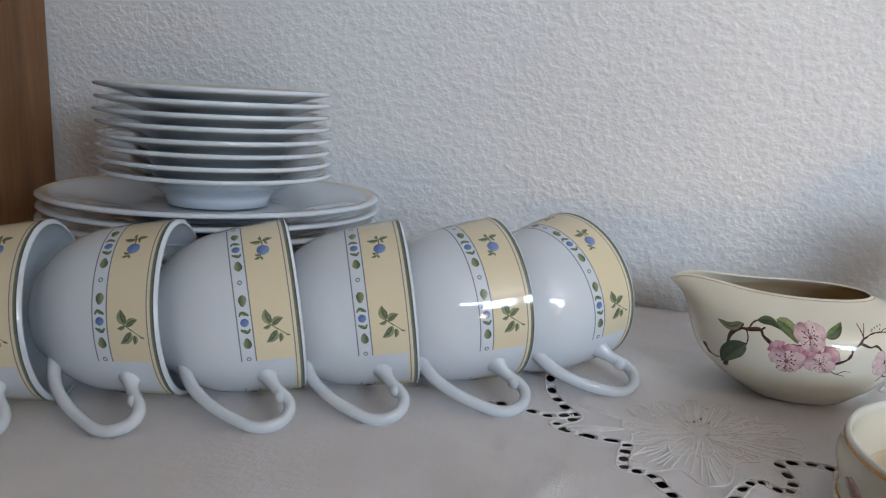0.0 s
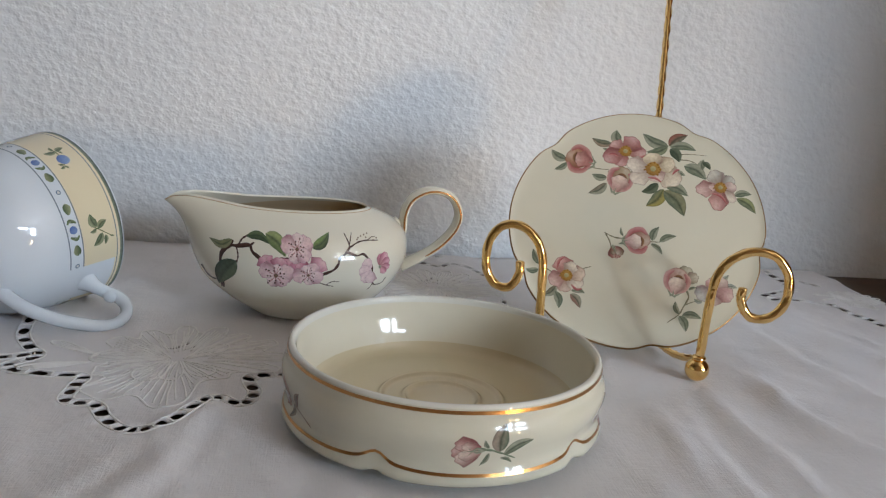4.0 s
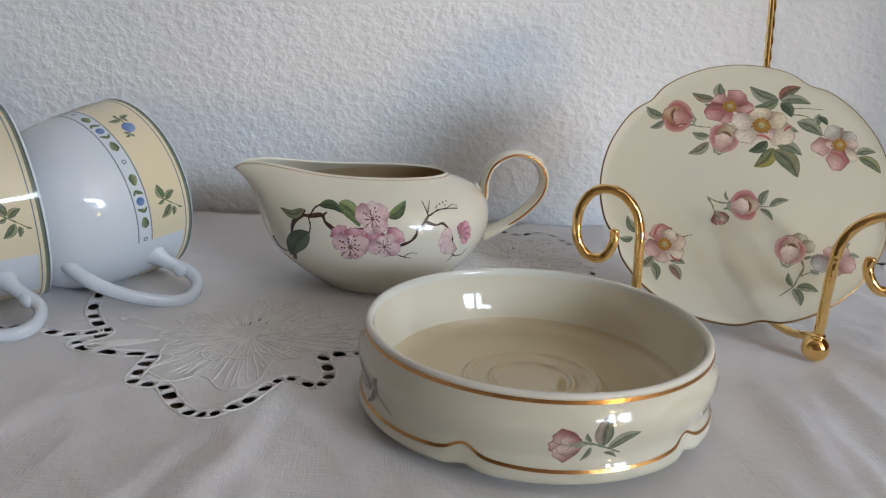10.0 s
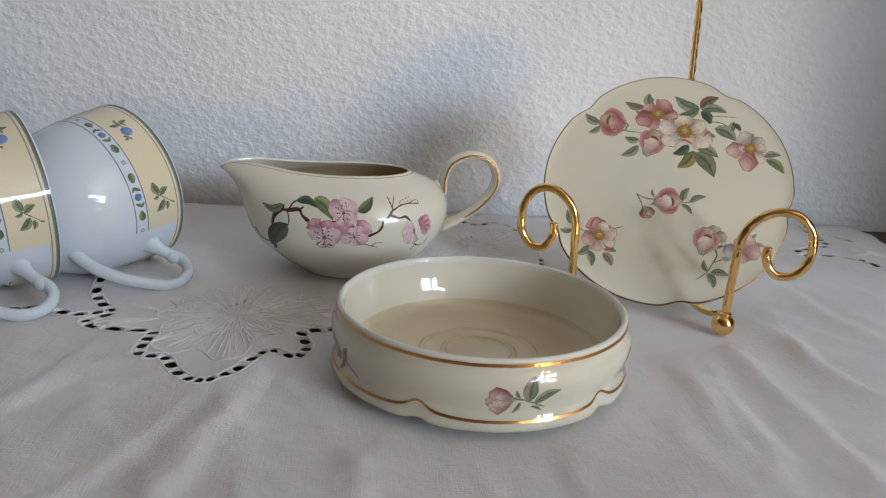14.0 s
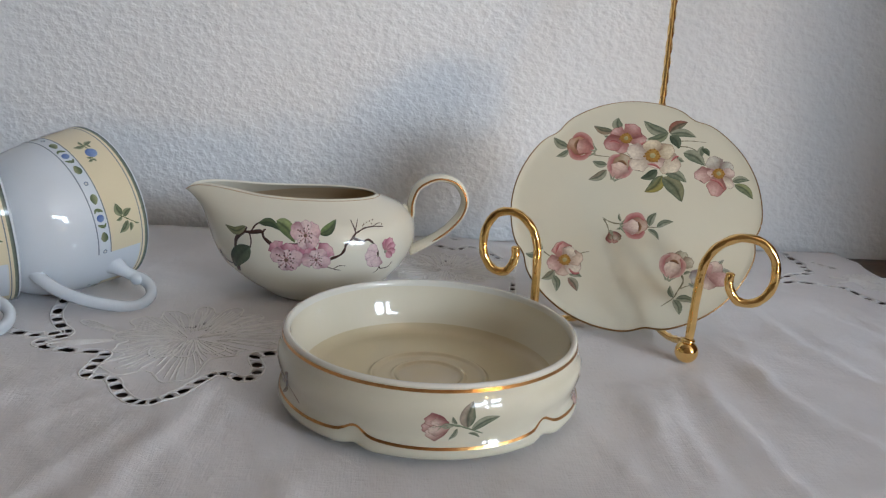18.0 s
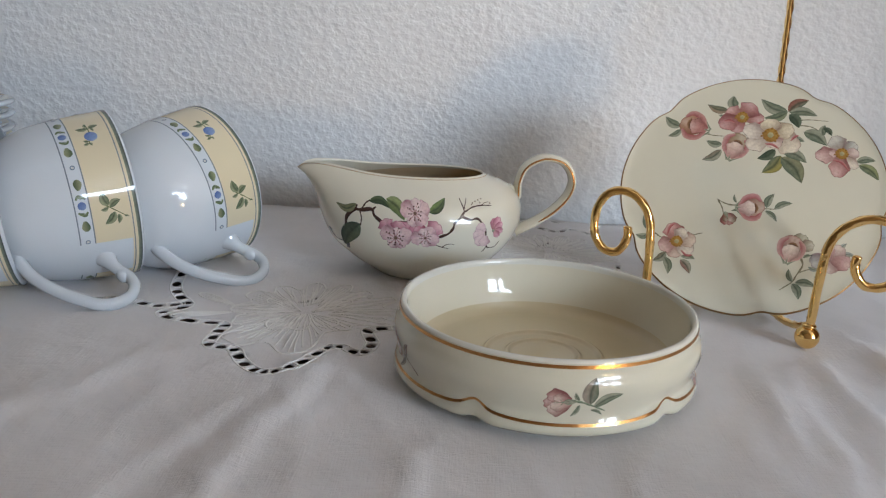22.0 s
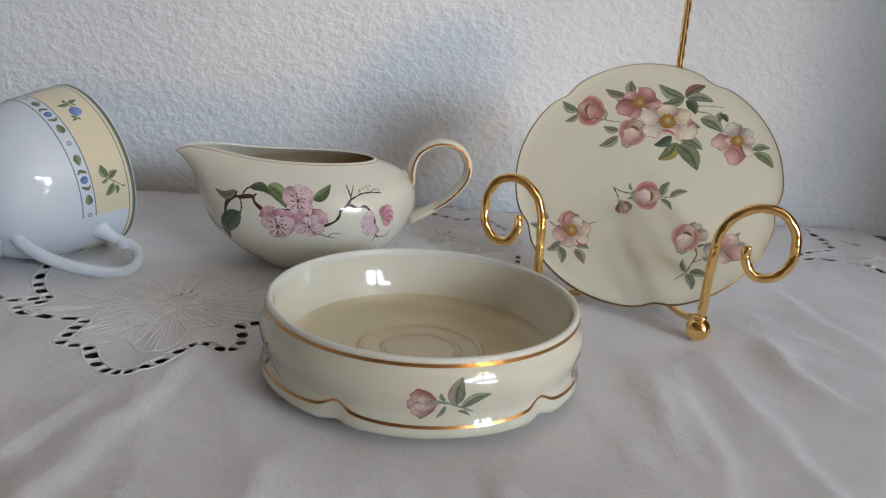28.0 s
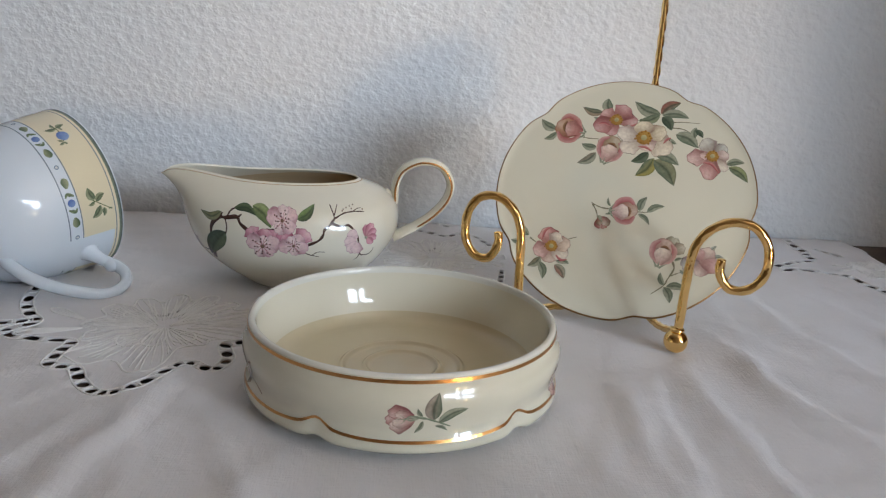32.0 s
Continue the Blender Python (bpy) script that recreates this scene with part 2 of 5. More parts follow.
def spline(points, n):
    """n + 1 places along a smooth curve through the points."""
    p = [Vector(q) for q in points]
    p = [p[0] * 2 - p[1]] + p + [p[-1] * 2 - p[-2]]
    out = []
    for k in range(n + 1):
        s = k / n * (len(p) - 3)
        i = min(int(s), len(p) - 4)
        f = s - i
        a, b_, c, d = p[i:i + 4]
        out.append(0.5 * (2 * b_ + (c - a) * f + (2 * a - 5 * b_ + 4 * c - d) * f * f + (3 * b_ - a - 3 * c + d) * f ** 3))
    return out


def tube(points, radius, n=40, sides=8, twist=0.0, flat=1.0, up=(0, 0, 1), square=0.0, round_ends=True):
    """A bar along a smooth curve. radius: a number or fn(s). flat: width over thickness; square, twist: for a forged, turned section."""
    p = spline(points, n) if n else [Vector(q) for q in points]
    n = len(p) - 1
    verts, faces = [], []
    ref = Vector(up)
    for k in range(n + 1):
        t = (p[min(k + 1, n)] - p[max(k - 1, 0)]).normalized()
        a = ref - t * ref.dot(t)
        if a.length < 1e-4:
            a = t.orthogonal()
        a.normalize()
        ref = a
        c = t.cross(a)
        s = k / n
        r = radius(s) if callable(radius) else radius
        if round_ends and k in (0, n):
            r *= 0.55
        for j in range(sides):
            ang = 2 * math.pi * j / sides
            q = r * (1 - square * abs(math.sin(2 * ang)) ** 2)
            tw = ang + twist * s
            verts.append(p[k] + a * (q * math.cos(tw)) + c * (q * flat * math.sin(tw)))
    for k in range(n):
        for j in range(sides):
            l = (j + 1) % sides
            faces.append((k * sides + j, k * sides + l, (k + 1) * sides + l, (k + 1) * sides + j))
    faces.append(tuple(range(sides)))
    faces.append(tuple(n * sides + j for j in reversed(range(sides))))
    return verts, faces


def lathe(profile, segs=64):
    """A turned body from (radius, height) pairs; closed where the radius is 0."""
    verts, faces = [], []
    rows = []
    for r, z in profile:
        if r < 1e-6:
            rows.append([len(verts)])
            verts.append((0, 0, z))
        else:
            rows.append(list(range(len(verts), len(verts) + segs)))
            verts += [(r * math.cos(2 * math.pi * i / segs), r * math.sin(2 * math.pi * i / segs), z) for i in range(segs)]
    for a, b_ in zip(rows, rows[1:]):
        for i in range(segs):
            j = (i + 1) % segs
            if len(a) == 1 and len(b_) > 1:
                faces.append((a[0], b_[i], b_[j]))
            elif len(b_) == 1 and len(a) > 1:
                faces.append((a[i], a[j], b_[0]))
            elif len(a) > 1:
                faces.append((a[i], a[j], b_[j], b_[i]))
    return verts, faces


def join(*sets):
    verts, faces = [], []
    for v, f in sets:
        k = len(verts)
        verts += list(v)
        faces += [tuple(i + k for i in q) for q in f]
    return verts, faces


def box(x0, x1, y0, y1, z0, z1):
    v = [(x, y, z) for x in (x0, x1) for y in (y0, y1) for z in (z0, z1)]
    return v, [(0, 1, 3, 2), (4, 6, 7, 5), (0, 4, 5, 1), (2, 3, 7, 6), (0, 2, 6, 4), (1, 5, 7, 3)]


def thing(name, m, label, category, group=""):
    e = new(name)
    e.empty_display_size = 0.01
    e.matrix_world = m
    return tagged(e, label, category, group)


def bevelled(ob, width, segments=2):
    md = ob.modifiers.new("edge", "BEVEL")
    md.width, md.segments, md.limit_method = width, segments, "ANGLE"
    return ob


def interp(x, xs, ys):
    return float(np.interp(x, xs, ys))


def smooth_interp(x, xs, ys):
    """A curve through the values, with no kinks."""
    k = max(0, min(len(xs) - 2, sum(1 for v in xs[1:-1] if x >= v)))
    h = xs[k + 1] - xs[k]
    f = (x - xs[k]) / h

    def slope(i):
        a, c = max(i - 1, 0), min(i + 1, len(xs) - 1)
        return (ys[c] - ys[a]) / (xs[c] - xs[a])
    m0, m1 = slope(k) * h, slope(k + 1) * h
    return (2 * f ** 3 - 3 * f * f + 1) * ys[k] + (f ** 3 - 2 * f * f + f) * m0 + (3 * f * f - 2 * f ** 3) * ys[k + 1] + (f ** 3 - f * f) * m1


# ---------------------------------------------------------------- painted decoration
class Enamel:
    """Brush strokes laid on a glazed surface surf(u, v, lift); u, v in metres."""

    def __init__(self, surf):
        self.surf, self.lift = surf, 0.00008
        self.clear()

    def clear(self):
        self.verts, self.faces, self.cols = [], [], []

    def stroke(self, path, half, colour, n=9, m=4, round_tip=0.0, notch=0.0):
        """half(s): half the width; colour(s, t): the pigment, s along and t from -1 to 1 across; round_tip, notch: how far the tip's corners and middle draw back."""
        p = spline([(x, y, 0) for x, y in path], n)
        k0 = len(self.verts)
        self.lift += 0.000005
        for i in range(n + 1):
            t = (p[min(i + 1, n)] - p[max(i - 1, 0)]).normalized()
            nrm = Vector((-t.y, t.x, 0))
            s = i / n
            for j in range(m + 1):
                w = 2 * j / m - 1
                q = p[i] + nrm * (half(s) * w) - t * (round_tip * abs(w) ** 2.6 * s ** 3 + notch * max(0.0, 1 - abs(w) * 2.6) * s ** 6)
                self.verts.append(self.surf(q.x, q.y, self.lift))
                self.cols.append(colour(s, w))
        for i in range(n):
            for j in range(m):
                a = k0 + i * (m + 1) + j
                self.faces.append((a, a + 1, a + m + 2, a + m + 1))

    def make(self, name, parent, label=""):
        ob = mesh_object(name, self.verts, self.faces, PAINT, parent, label)
        at = ob.data.attributes.new("pigment", "FLOAT_COLOR", "POINT")
        at.data.foreach_set("color", [v for c in self.cols for v in (*c, 1.0)])
        ob.visible_shadow = False
        self.clear()
        return ob


def blend(a, b_, f):
    f = min(max(f, 0), 1)
    return tuple(x + (y - x) * f for x, y in zip(a, b_))


LEAF, LEAF_PALE, LEAF_DARK, LEAF_RED = (0.16, 0.20, 0.14), (0.42, 0.44, 0.34), (0.05, 0.075, 0.05), (0.36, 0.13, 0.10)
PINK, PINK_PALE, PINK_DEEP = (0.46, 0.20, 0.19), (0.66, 0.45, 0.40), (0.24, 0.065, 0.07)
OCHRE, TWIG, STEM = (0.42, 0.22, 0.06), (0.055, 0.03, 0.025), (0.16, 0.15, 0.10)


def leaf(e, parent, x0, y0, x1, y1, width=0.42, a=LEAF, b_=LEAF_PALE, bend=0.12, name="leaf"):
    """A painted leaf from its stalk (x0, y0) to its tip: one half darker, with a midrib and veins."""
    d = Vector((x1 - x0, y1 - y0))
    nrm = Vector((-d.y, d.x)) * bend
    mid = ((x0 + x1) / 2 + nrm.x, (y0 + y1) / 2 + nrm.y)
    ln = d.length

    def half(s):
        return ln * width * 0.5 * (math.sin(math.pi * s ** 0.8) ** 0.85 if 0 < s < 1 else 0.02)

    def colour(s, t):
        c = blend(a, b_, 0.5 + 0.55 * t)
        c = blend(c, LEAF_DARK, 0.75 * max(0, 1 - abs(t) * 5))
        vein = abs(math.sin(9 * s + 2.2 * abs(t)))
        c = blend(c, LEAF_DARK, 0.28 * (1 - vein))
        return blend(c, LEAF_DARK, 0.5 * max(0, abs(t) - 0.7) / 0.3 * (0.4 + 0.6 * s))
    e.stroke([(x0, y0), mid, (x1, y1)], half, colour, 12, 6)
    return e.make(name, parent)


def stem(e, parent, pts, w=0.0004, colour=STEM, taper=0.6, name="stem"):
    e.stroke(pts, lambda s: w * (1 - taper * s) * (1 + 0.25 * math.sin(23 * s)), lambda s, t: blend(colour, tuple(c * 1.9 for c in colour), 0.5 + 0.5 * t), 5 * len(pts), 2)
    return e.make(name, parent)


def petal(e, x, y, ang, ln, wide, base, tip, edge, cup=0.0, shade=1, dent=0.07):
    """One petal from the flower's heart outwards: deep at its root, pale in the middle, one side and the rim darker, a notch at the tip."""
    dx, dy = math.cos(ang), math.sin(ang)
    ph = 3.0 * x / 0.001 + ang

    def half(s):
        return ln * wide * (0.16 + 0.84 * math.sin(math.pi * (0.05 + 0.66 * s)) ** 1.1) * (1 + 0.06 * math.sin(11 * s + ph))

    def colour(s, t):
        c = blend(base, tip, 1.5 * s ** 1.2)
        c = blend(c, blend(tip, (0.86, 0.80, 0.72), 0.42), 0.8 * min(1, max(0, s - 0.40) / 0.4) * max(0, 1 - abs(t + 0.25 * shade) * 1.5))
        c = blend(c, tuple(q * f for q, f in zip(c, (0.46, 0.33, 0.34))), 0.95 * max(0, t * shade) ** 1.4)
        c = blend(c, base, 0.30 * max(0, math.sin(15 * t + ph)) * (1 - 0.7 * s))
        rim = max(max(0, abs(t) - 0.84) / 0.16, max(0, s - 0.93) / 0.07)
        return blend(c, edge, 0.40 * rim)
    bend = (x + dx * ln * 0.55 - dy * ln * cup, y + dy * ln * 0.55 + dx * ln * cup)
    dark = tuple(0.66 * q for q in blend(base, tip, 0.6))
    e.stroke([(x + dx * ln * 0.04, y + dy * ln * 0.04), bend, (x + dx * ln * 1.02, y + dy * ln * 1.02)], lambda s: half(s) * 1.01 + ln * 0.014, lambda s, t: dark, 12, 12, ln * 0.30, ln * dent)
    e.stroke([(x + dx * ln * 0.04, y + dy * ln * 0.04), bend, (x + dx * ln, y + dy * ln)], half, colour, 12, 12, ln * 0.30, ln * dent)


def dot(e, x, y, r, c0, c1=None):
    c1 = c1 or c0
    e.stroke([(x - r, y), (x, y), (x + r, y)], lambda s: r * math.sqrt(max(0.02, 1 - (2 * s - 1) ** 2)), lambda s, t: blend(c0, c1, (s + t * 0.5 + 0.5) / 2), 8, 4)


def flower(e, parent, x, y, r, base, tip, edge, turn=0.0, count=5, squash=1.0, heart=OCHRE, stamens=10, tones=(), name="painted_flower"):
    """An open blossom: petals, heart and stamens, seen from the front."""
    petals = []
    if name != "cherry_blossom":
        edge, base = blend(edge, (0.70, 0.54, 0.48), 0.45), blend(base, (0.17, 0.04, 0.04), 0.72)
    for k in range(count):
        a = turn + 2 * math.pi * k / count + 0.10 * math.sin(2.7 * k + 40 * x)
        tp = tones[k % len(tones)] if tones else tip
        ln = r * (1 - (1 - squash) * abs(math.sin(a))) * (0.92 + 0.16 * math.sin(3.1 * k + turn))
        petal(e, x, y, a, ln, (0.50 if name == "cherry_blossom" else 0.47) if count > 4 else 0.62, blend(base, tp, 0.25), tp, edge, 0.10 * math.sin(5 * k), 1 if k % 2 else -1)
        petals.append(e.make("petal", None))
    if heart:
        dot(e, x, y, r * (0.10 if name == "cherry_blossom" else 0.21), heart, blend(heart, LEAF, 0.5))
        cherry = name == "cherry_blossom"
        for k in range(stamens):
            a = 2 * math.pi * k / stamens + 0.3 + 0.15 * math.sin(3.3 * k)
            q = r * ((0.38 + 0.14 * math.sin(4.7 * k)) if cherry else (0.29 + 0.08 * math.sin(4.7 * k)))
            e.stroke([(x + r * 0.1 * math.cos(a), y + r * 0.1 * math.sin(a)), (x + q * 0.6 * math.cos(a + 0.1), y + q * 0.6 * math.sin(a + 0.1)), (x + q * math.cos(a), y + q * math.sin(a))],
                     lambda s: r * 0.014, lambda s, t: (0.52, 0.26, 0.28) if cherry else OCHRE, 4, 1)
            dot(e, x + q * math.cos(a), y + q * math.sin(a), r * 0.042, (0.06, 0.03, 0.03) if cherry else (0.10, 0.05, 0.03), (0.12, 0.06, 0.05) if cherry else (0.28, 0.13, 0.05))
    else:
        dot(e, x, y, r * 0.09, base, blend(base, edge, 0.5))
    ob = e.make(name, parent)
    for p in petals:
        p.parent = ob
    return ob


def rosebud(e, parent, x, y, r, turn, outer=PINK, inner=PINK_DEEP, pale=PINK_PALE, name="painted_bud"):
    """A half-open bud that points along turn: overlapping petals held by green sepals."""
    c, s = math.cos(turn), math.sin(turn)

    def root(f, g):
        return x - c * r * f - s * r * g, y - s * r * f + c * r * g
    petals = []
    for f, g, da, ln, wide, c0, c1, cup_, shade in ((0.8, 0.0, 0.02, 1.75, 0.36, inner, outer, 0, 1), (0.8, 0.1, 0.24, 1.62, 0.34, inner, pale, 0.10, 1), (0.8, -0.1, -0.27, 1.58, 0.34, inner, outer, -0.10, -1),
                                                    (0.85, 0.10, 0.10, 1.42, 0.34, outer, blend(pale, (0.8, 0.7, 0.62), 0.4), 0.06, 1), (0.85, -0.22, -0.12, 1.20, 0.28, inner, pale, -0.05, -1)):
        petal(e, *root(f, g), turn + da, r * ln, wide, c0, c1, inner, cup_, shade)
        petals.append(e.make("petal", None))
    for a in (-0.75, 0.0, 0.8):
        e.stroke([(x - c * r, y - s * r), (x - math.cos(turn + a * 0.4) * r * 0.55, y - math.sin(turn + a * 0.4) * r * 0.55), (x + math.cos(turn + 2.0 * a) * r * 0.35, y + math.sin(turn + 2.0 * a) * r * 0.35)],
                 lambda q: r * 0.11 * (1 - q) + 0.00005, lambda q, t: blend(LEAF, LEAF_PALE, 0.5 + 0.5 * t), 7, 2)
    ob = e.make(name, parent)
    for p in petals:
        p.parent = ob
    return ob


# ---------------------------------------------------------------- the room
WALL = 0.638           # the plaster wall behind the table
LEFT, RIGHT, BACK = -2.4, 4.8, -2.6
BEND, NEAR = 0.60, -0.70  # added unseen bend that shades the left: shallow behind the camera, deep further along
FLOOR, CEILING = -0.86, 1.66


def slab(name, dims, material, label, category):
    ob = mesh_object(name, *box(*dims), material, smooth=False)
    return tagged(ob, label, category, kind="structure")


def pierced_wall(name, at, out, lo, hi, w0, w1, z0, z1, label, paint):
    """A wall of 0.2 m along x from lo to hi, with one window from w0 to w1 and from sill z0 to head z1."""
    a, b_ = sorted((at, at + out))
    sets = [box(lo, w0, a, b_, FLOOR, CEILING), box(w0, w1, a, b_, FLOOR, z0), box(w0, w1, a, b_, z1, CEILING), box(w1, hi, a, b_, FLOOR, CEILING)]
    return tagged(mesh_object(name, *join(*sets), paint, smooth=False), label, "wall", kind="structure")


def casement(name, along, at, w0, w1, z0, z1, mullions, label):
    """A white window frame in an opening, with upright mullions and one cross bar."""
    t, d = 0.055, 0.06
    sets = []

    def bar(p, q, r, s):
        return box(p, q, at - d / 2, at + d / 2, r, s) if along == "x" else box(at - d / 2, at + d / 2, p, q, r, s)
    root = thing(name, Matrix(), label, "window")
    root["kind"] = "structure"
    for p, q, r, s in ((w0, w1, z0, z0 + t), (w0, w1, z1 - t, z1), (w0, w0 + t, z0 + t, z1 - t), (w1 - t, w1, z0 + t, z1 - t)):
        mesh_object("window_frame", *bar(p, q, r, s), FRAMEPAINT, root, smooth=False)
    for k in mullions:
        c = w0 + (w1 - w0) * k
        mesh_object("mullion", *bar(c - 0.10, c + 0.10, z0 + t, z1 - t), FRAMEPAINT, root, smooth=False)
    return root


slab("wall_north", (LEFT - 0.2, RIGHT + 0.2, WALL, WALL + 0.2, FLOOR, CEILING), PLASTER, "white wall with a rough stippled plaster finish", "wall")
slab("floor", (LEFT - 0.2, RIGHT + 0.2, BACK - 0.2, WALL + 0.2, FLOOR - 0.1, FLOOR), FLOORWOOD, "oak board floor of the room", "floor")
slab("ceiling", (LEFT - 0.2, RIGHT + 0.2, BACK - 0.2, WALL + 0.2, CEILING, CEILING + 0.1), CEILPAINT, "plain white painted ceiling", "ceiling")
pierced_wall("wall_south", BACK, -0.2, BEND, RIGHT, *WIN_A, "plain beige wall with a window opening", ROOMPAINT)
slab("wall_southwest", (LEFT, BEND, NEAR - 0.2, NEAR, FLOOR, CEILING), TANPAINT, "unseen tan wall behind the camera, set close to shade the left", "wall")
# added blocker: its top edge cuts window light to the cups, not the wall
slab("shade_wall_low", (BEND, BEND + 0.37, NEAR - 0.2, NEAR - 0.05, FLOOR, 0.42), ROOMPAINT, "unseen low partition added to shade the cups and left cloth", "wall")
# made-up wall that blocks part of the window for the left side
slab("shade_wall_bend", (BEND - 0.2, BEND, BACK, NEAR - 0.2, FLOOR, CEILING), ROOMPAINT, "unseen beige wall added to keep window light off the left", "wall")
slab("wall_west", (LEFT - 0.2, LEFT, NEAR, WALL, FLOOR, CEILING), ROOMPAINT, "plain beige wall of the room", "wall")
# stands in for an unseen wooden cabinet that shades and warms the right end
slab("shade_wall_return", (0.72, 0.87, 0.15, WALL, FLOOR, CEILING), PANELWOOD, "unseen oak slab beside the sideboard, added to shade the right", "wall")
slab("wall_east", (RIGHT, RIGHT + 0.2, BACK, WALL, FLOOR, CEILING), ROOMPAINT, "plain white wall of the room", "wall")
casement("window_1", "x", BACK - 0.06, *WIN_A[:4], (0.5,), "white two-light casement window in daylight")
cupboard = thing("cupboard", Matrix(), "tall warm brown oak cupboard standing against the wall", "cupboard")
bevelled(mesh_object("side_panel", *box(-0.522, -0.502, 0.45, WALL - 0.004, FLOOR + 0.05, 0.93), CUPBOARDWOOD, cupboard, smooth=False), 0.002)
bevelled(mesh_object("front_panel", *box(-0.95, -0.524, 0.452, 0.472, FLOOR + 0.05, 0.93), CUPBOARDWOOD, cupboard, smooth=False), 0.002)
bevelled(mesh_object("top_board", *box(-0.96, -0.495, 0.44, WALL - 0.004, 0.932, 0.955), CUPBOARDWOOD, cupboard, smooth=False), 0.003)
bevelled(mesh_object("plinth", *box(-0.95, -0.505, 0.46, WALL - 0.01, FLOOR, FLOOR + 0.048), CUPBOARDWOOD, cupboard, smooth=False), 0.002)

# ---------------------------------------------------------------- sideboard and cloth
sideboard = thing("sideboard", pose(0, 0, 0), "dark walnut sideboard under a white tablecloth", "sideboard")
bevelled(mesh_object("top_board", *box(-0.495, 0.715, 0.10, WALL - 0.002, -0.030, -0.0032), TABLEWOOD, sideboard, smooth=False), 0.003)
bevelled(mesh_object("carcass", *box(-0.48, 0.70, 0.13, WALL - 0.01, FLOOR + 0.06, -0.030), TABLEWOOD, sideboard, smooth=False), 0.003)
for fx in (-0.44, 0.63):
    for fy in (0.17, 0.56):
        mesh_object("leg", *box(fx, fx + 0.05, fy, fy + 0.05, FLOOR, FLOOR + 0.06), TABLEWOOD, sideboard, smooth=False)

CLOTH_X0, CLOTH_X1, CLOTH_Y0, CLOTH_Y1 = -0.488, 0.489, 0.085, 0.632


RESTING = [(0.1532, 0.3603, 0.062), (0.0936, 0.498, 0.032), (0.245, 0.440, 0.060), (-0.2745, 0.5145, 0.07), (-0.06, 0.455, 0.06), (-0.15, 0.41, 0.07), (-0.25, 0.36, 0.07)]


# pressed folds: from, to, height, width
FOLDS = [(0.279, 0.440, 0.292, 0.250, 0.0026, 0.0075), (0.303, 0.445, 0.345, 0.270, 0.0024, 0.0080), (0.352, 0.475, 0.385, 0.300, 0.0022, 0.0085), (0.254, 0.405, 0.246, 0.270, 0.0015, 0.0060),
         (0.267, 0.415, 0.255, 0.250, 0.0017, 0.0050), (0.400, 0.480, 0.445, 0.300, 0.0016, 0.0080), (0.062, 0.362, 0.030, 0.225, 0.0030, 0.0085), (0.038, 0.330, -0.010, 0.220, 0.0016, 0.0070),
         (0.110, 0.290, 0.085, 0.200, 0.0016, 0.0080), (-0.010, 0.355, -0.075, 0.250, 0.0018, 0.0100)]


def relief(x, y):
    """The height of the cloth: pressed folds and slack, flat under what stands on it."""
    q = Vector((x * 7, y * 7, 0.3))
    h = 0.0010 * noise.noise(q) + 0.0008 * noise.noise(q * 3.1) + 0.00035 * noise.noise(q * 7.3)
    for x0, y0, x1, y1, top, wide in FOLDS:
        dx, dy = x1 - x0, y1 - y0
        ln = math.hypot(dx, dy)
        s = ((x - x0) * dx + (y - y0) * dy) / (ln * ln)
        d = ((x - x0) * dy - (y - y0) * dx) / ln + 0.009 * noise.noise(Vector((s * 3.0, x0 * 50, 1.0))) + 0.003 * noise.noise(Vector((s * 9.0, x0 * 50, 2.0)))
        if -0.35 < s < 1.35 and abs(d) < 4 * wide:
            ends = min(1.0, (s + 0.35) / 0.5, (1.35 - s) / 0.5)
            w = wide * (0.40 if d < 0 else 1.2)
            h += 1.0 * top * ends * (0.8 + 0.4 * noise.noise(Vector((s * 3.0, x1 * 40, 5.0)))) * math.exp(-(d / w) ** 2)
    for a, b_, c, w in ((24.0, 9.0, 2.0, 0.0010), (31.0, -7.0, 6.0, 0.0007), (11.0, 26.0, 4.0, 0.0006)):
        ridge = noise.noise(Vector((x * a + y * b_ + 0.5 * noise.noise(q * 2.3), (y * a - x * b_) * 0.15, c)))
        h += w * max(0.0, 1 - abs(ridge) * 4.0) ** 1.5
    free = 1.0
    for cx, cy, r in RESTING:
        d = math.hypot(x - cx, y - cy)
        free = min(free, min(max((d - r) / 0.03, 0.0), 1.0))
    return h * (0.25 + 0.75 * free) * (1 if free else 0.2)


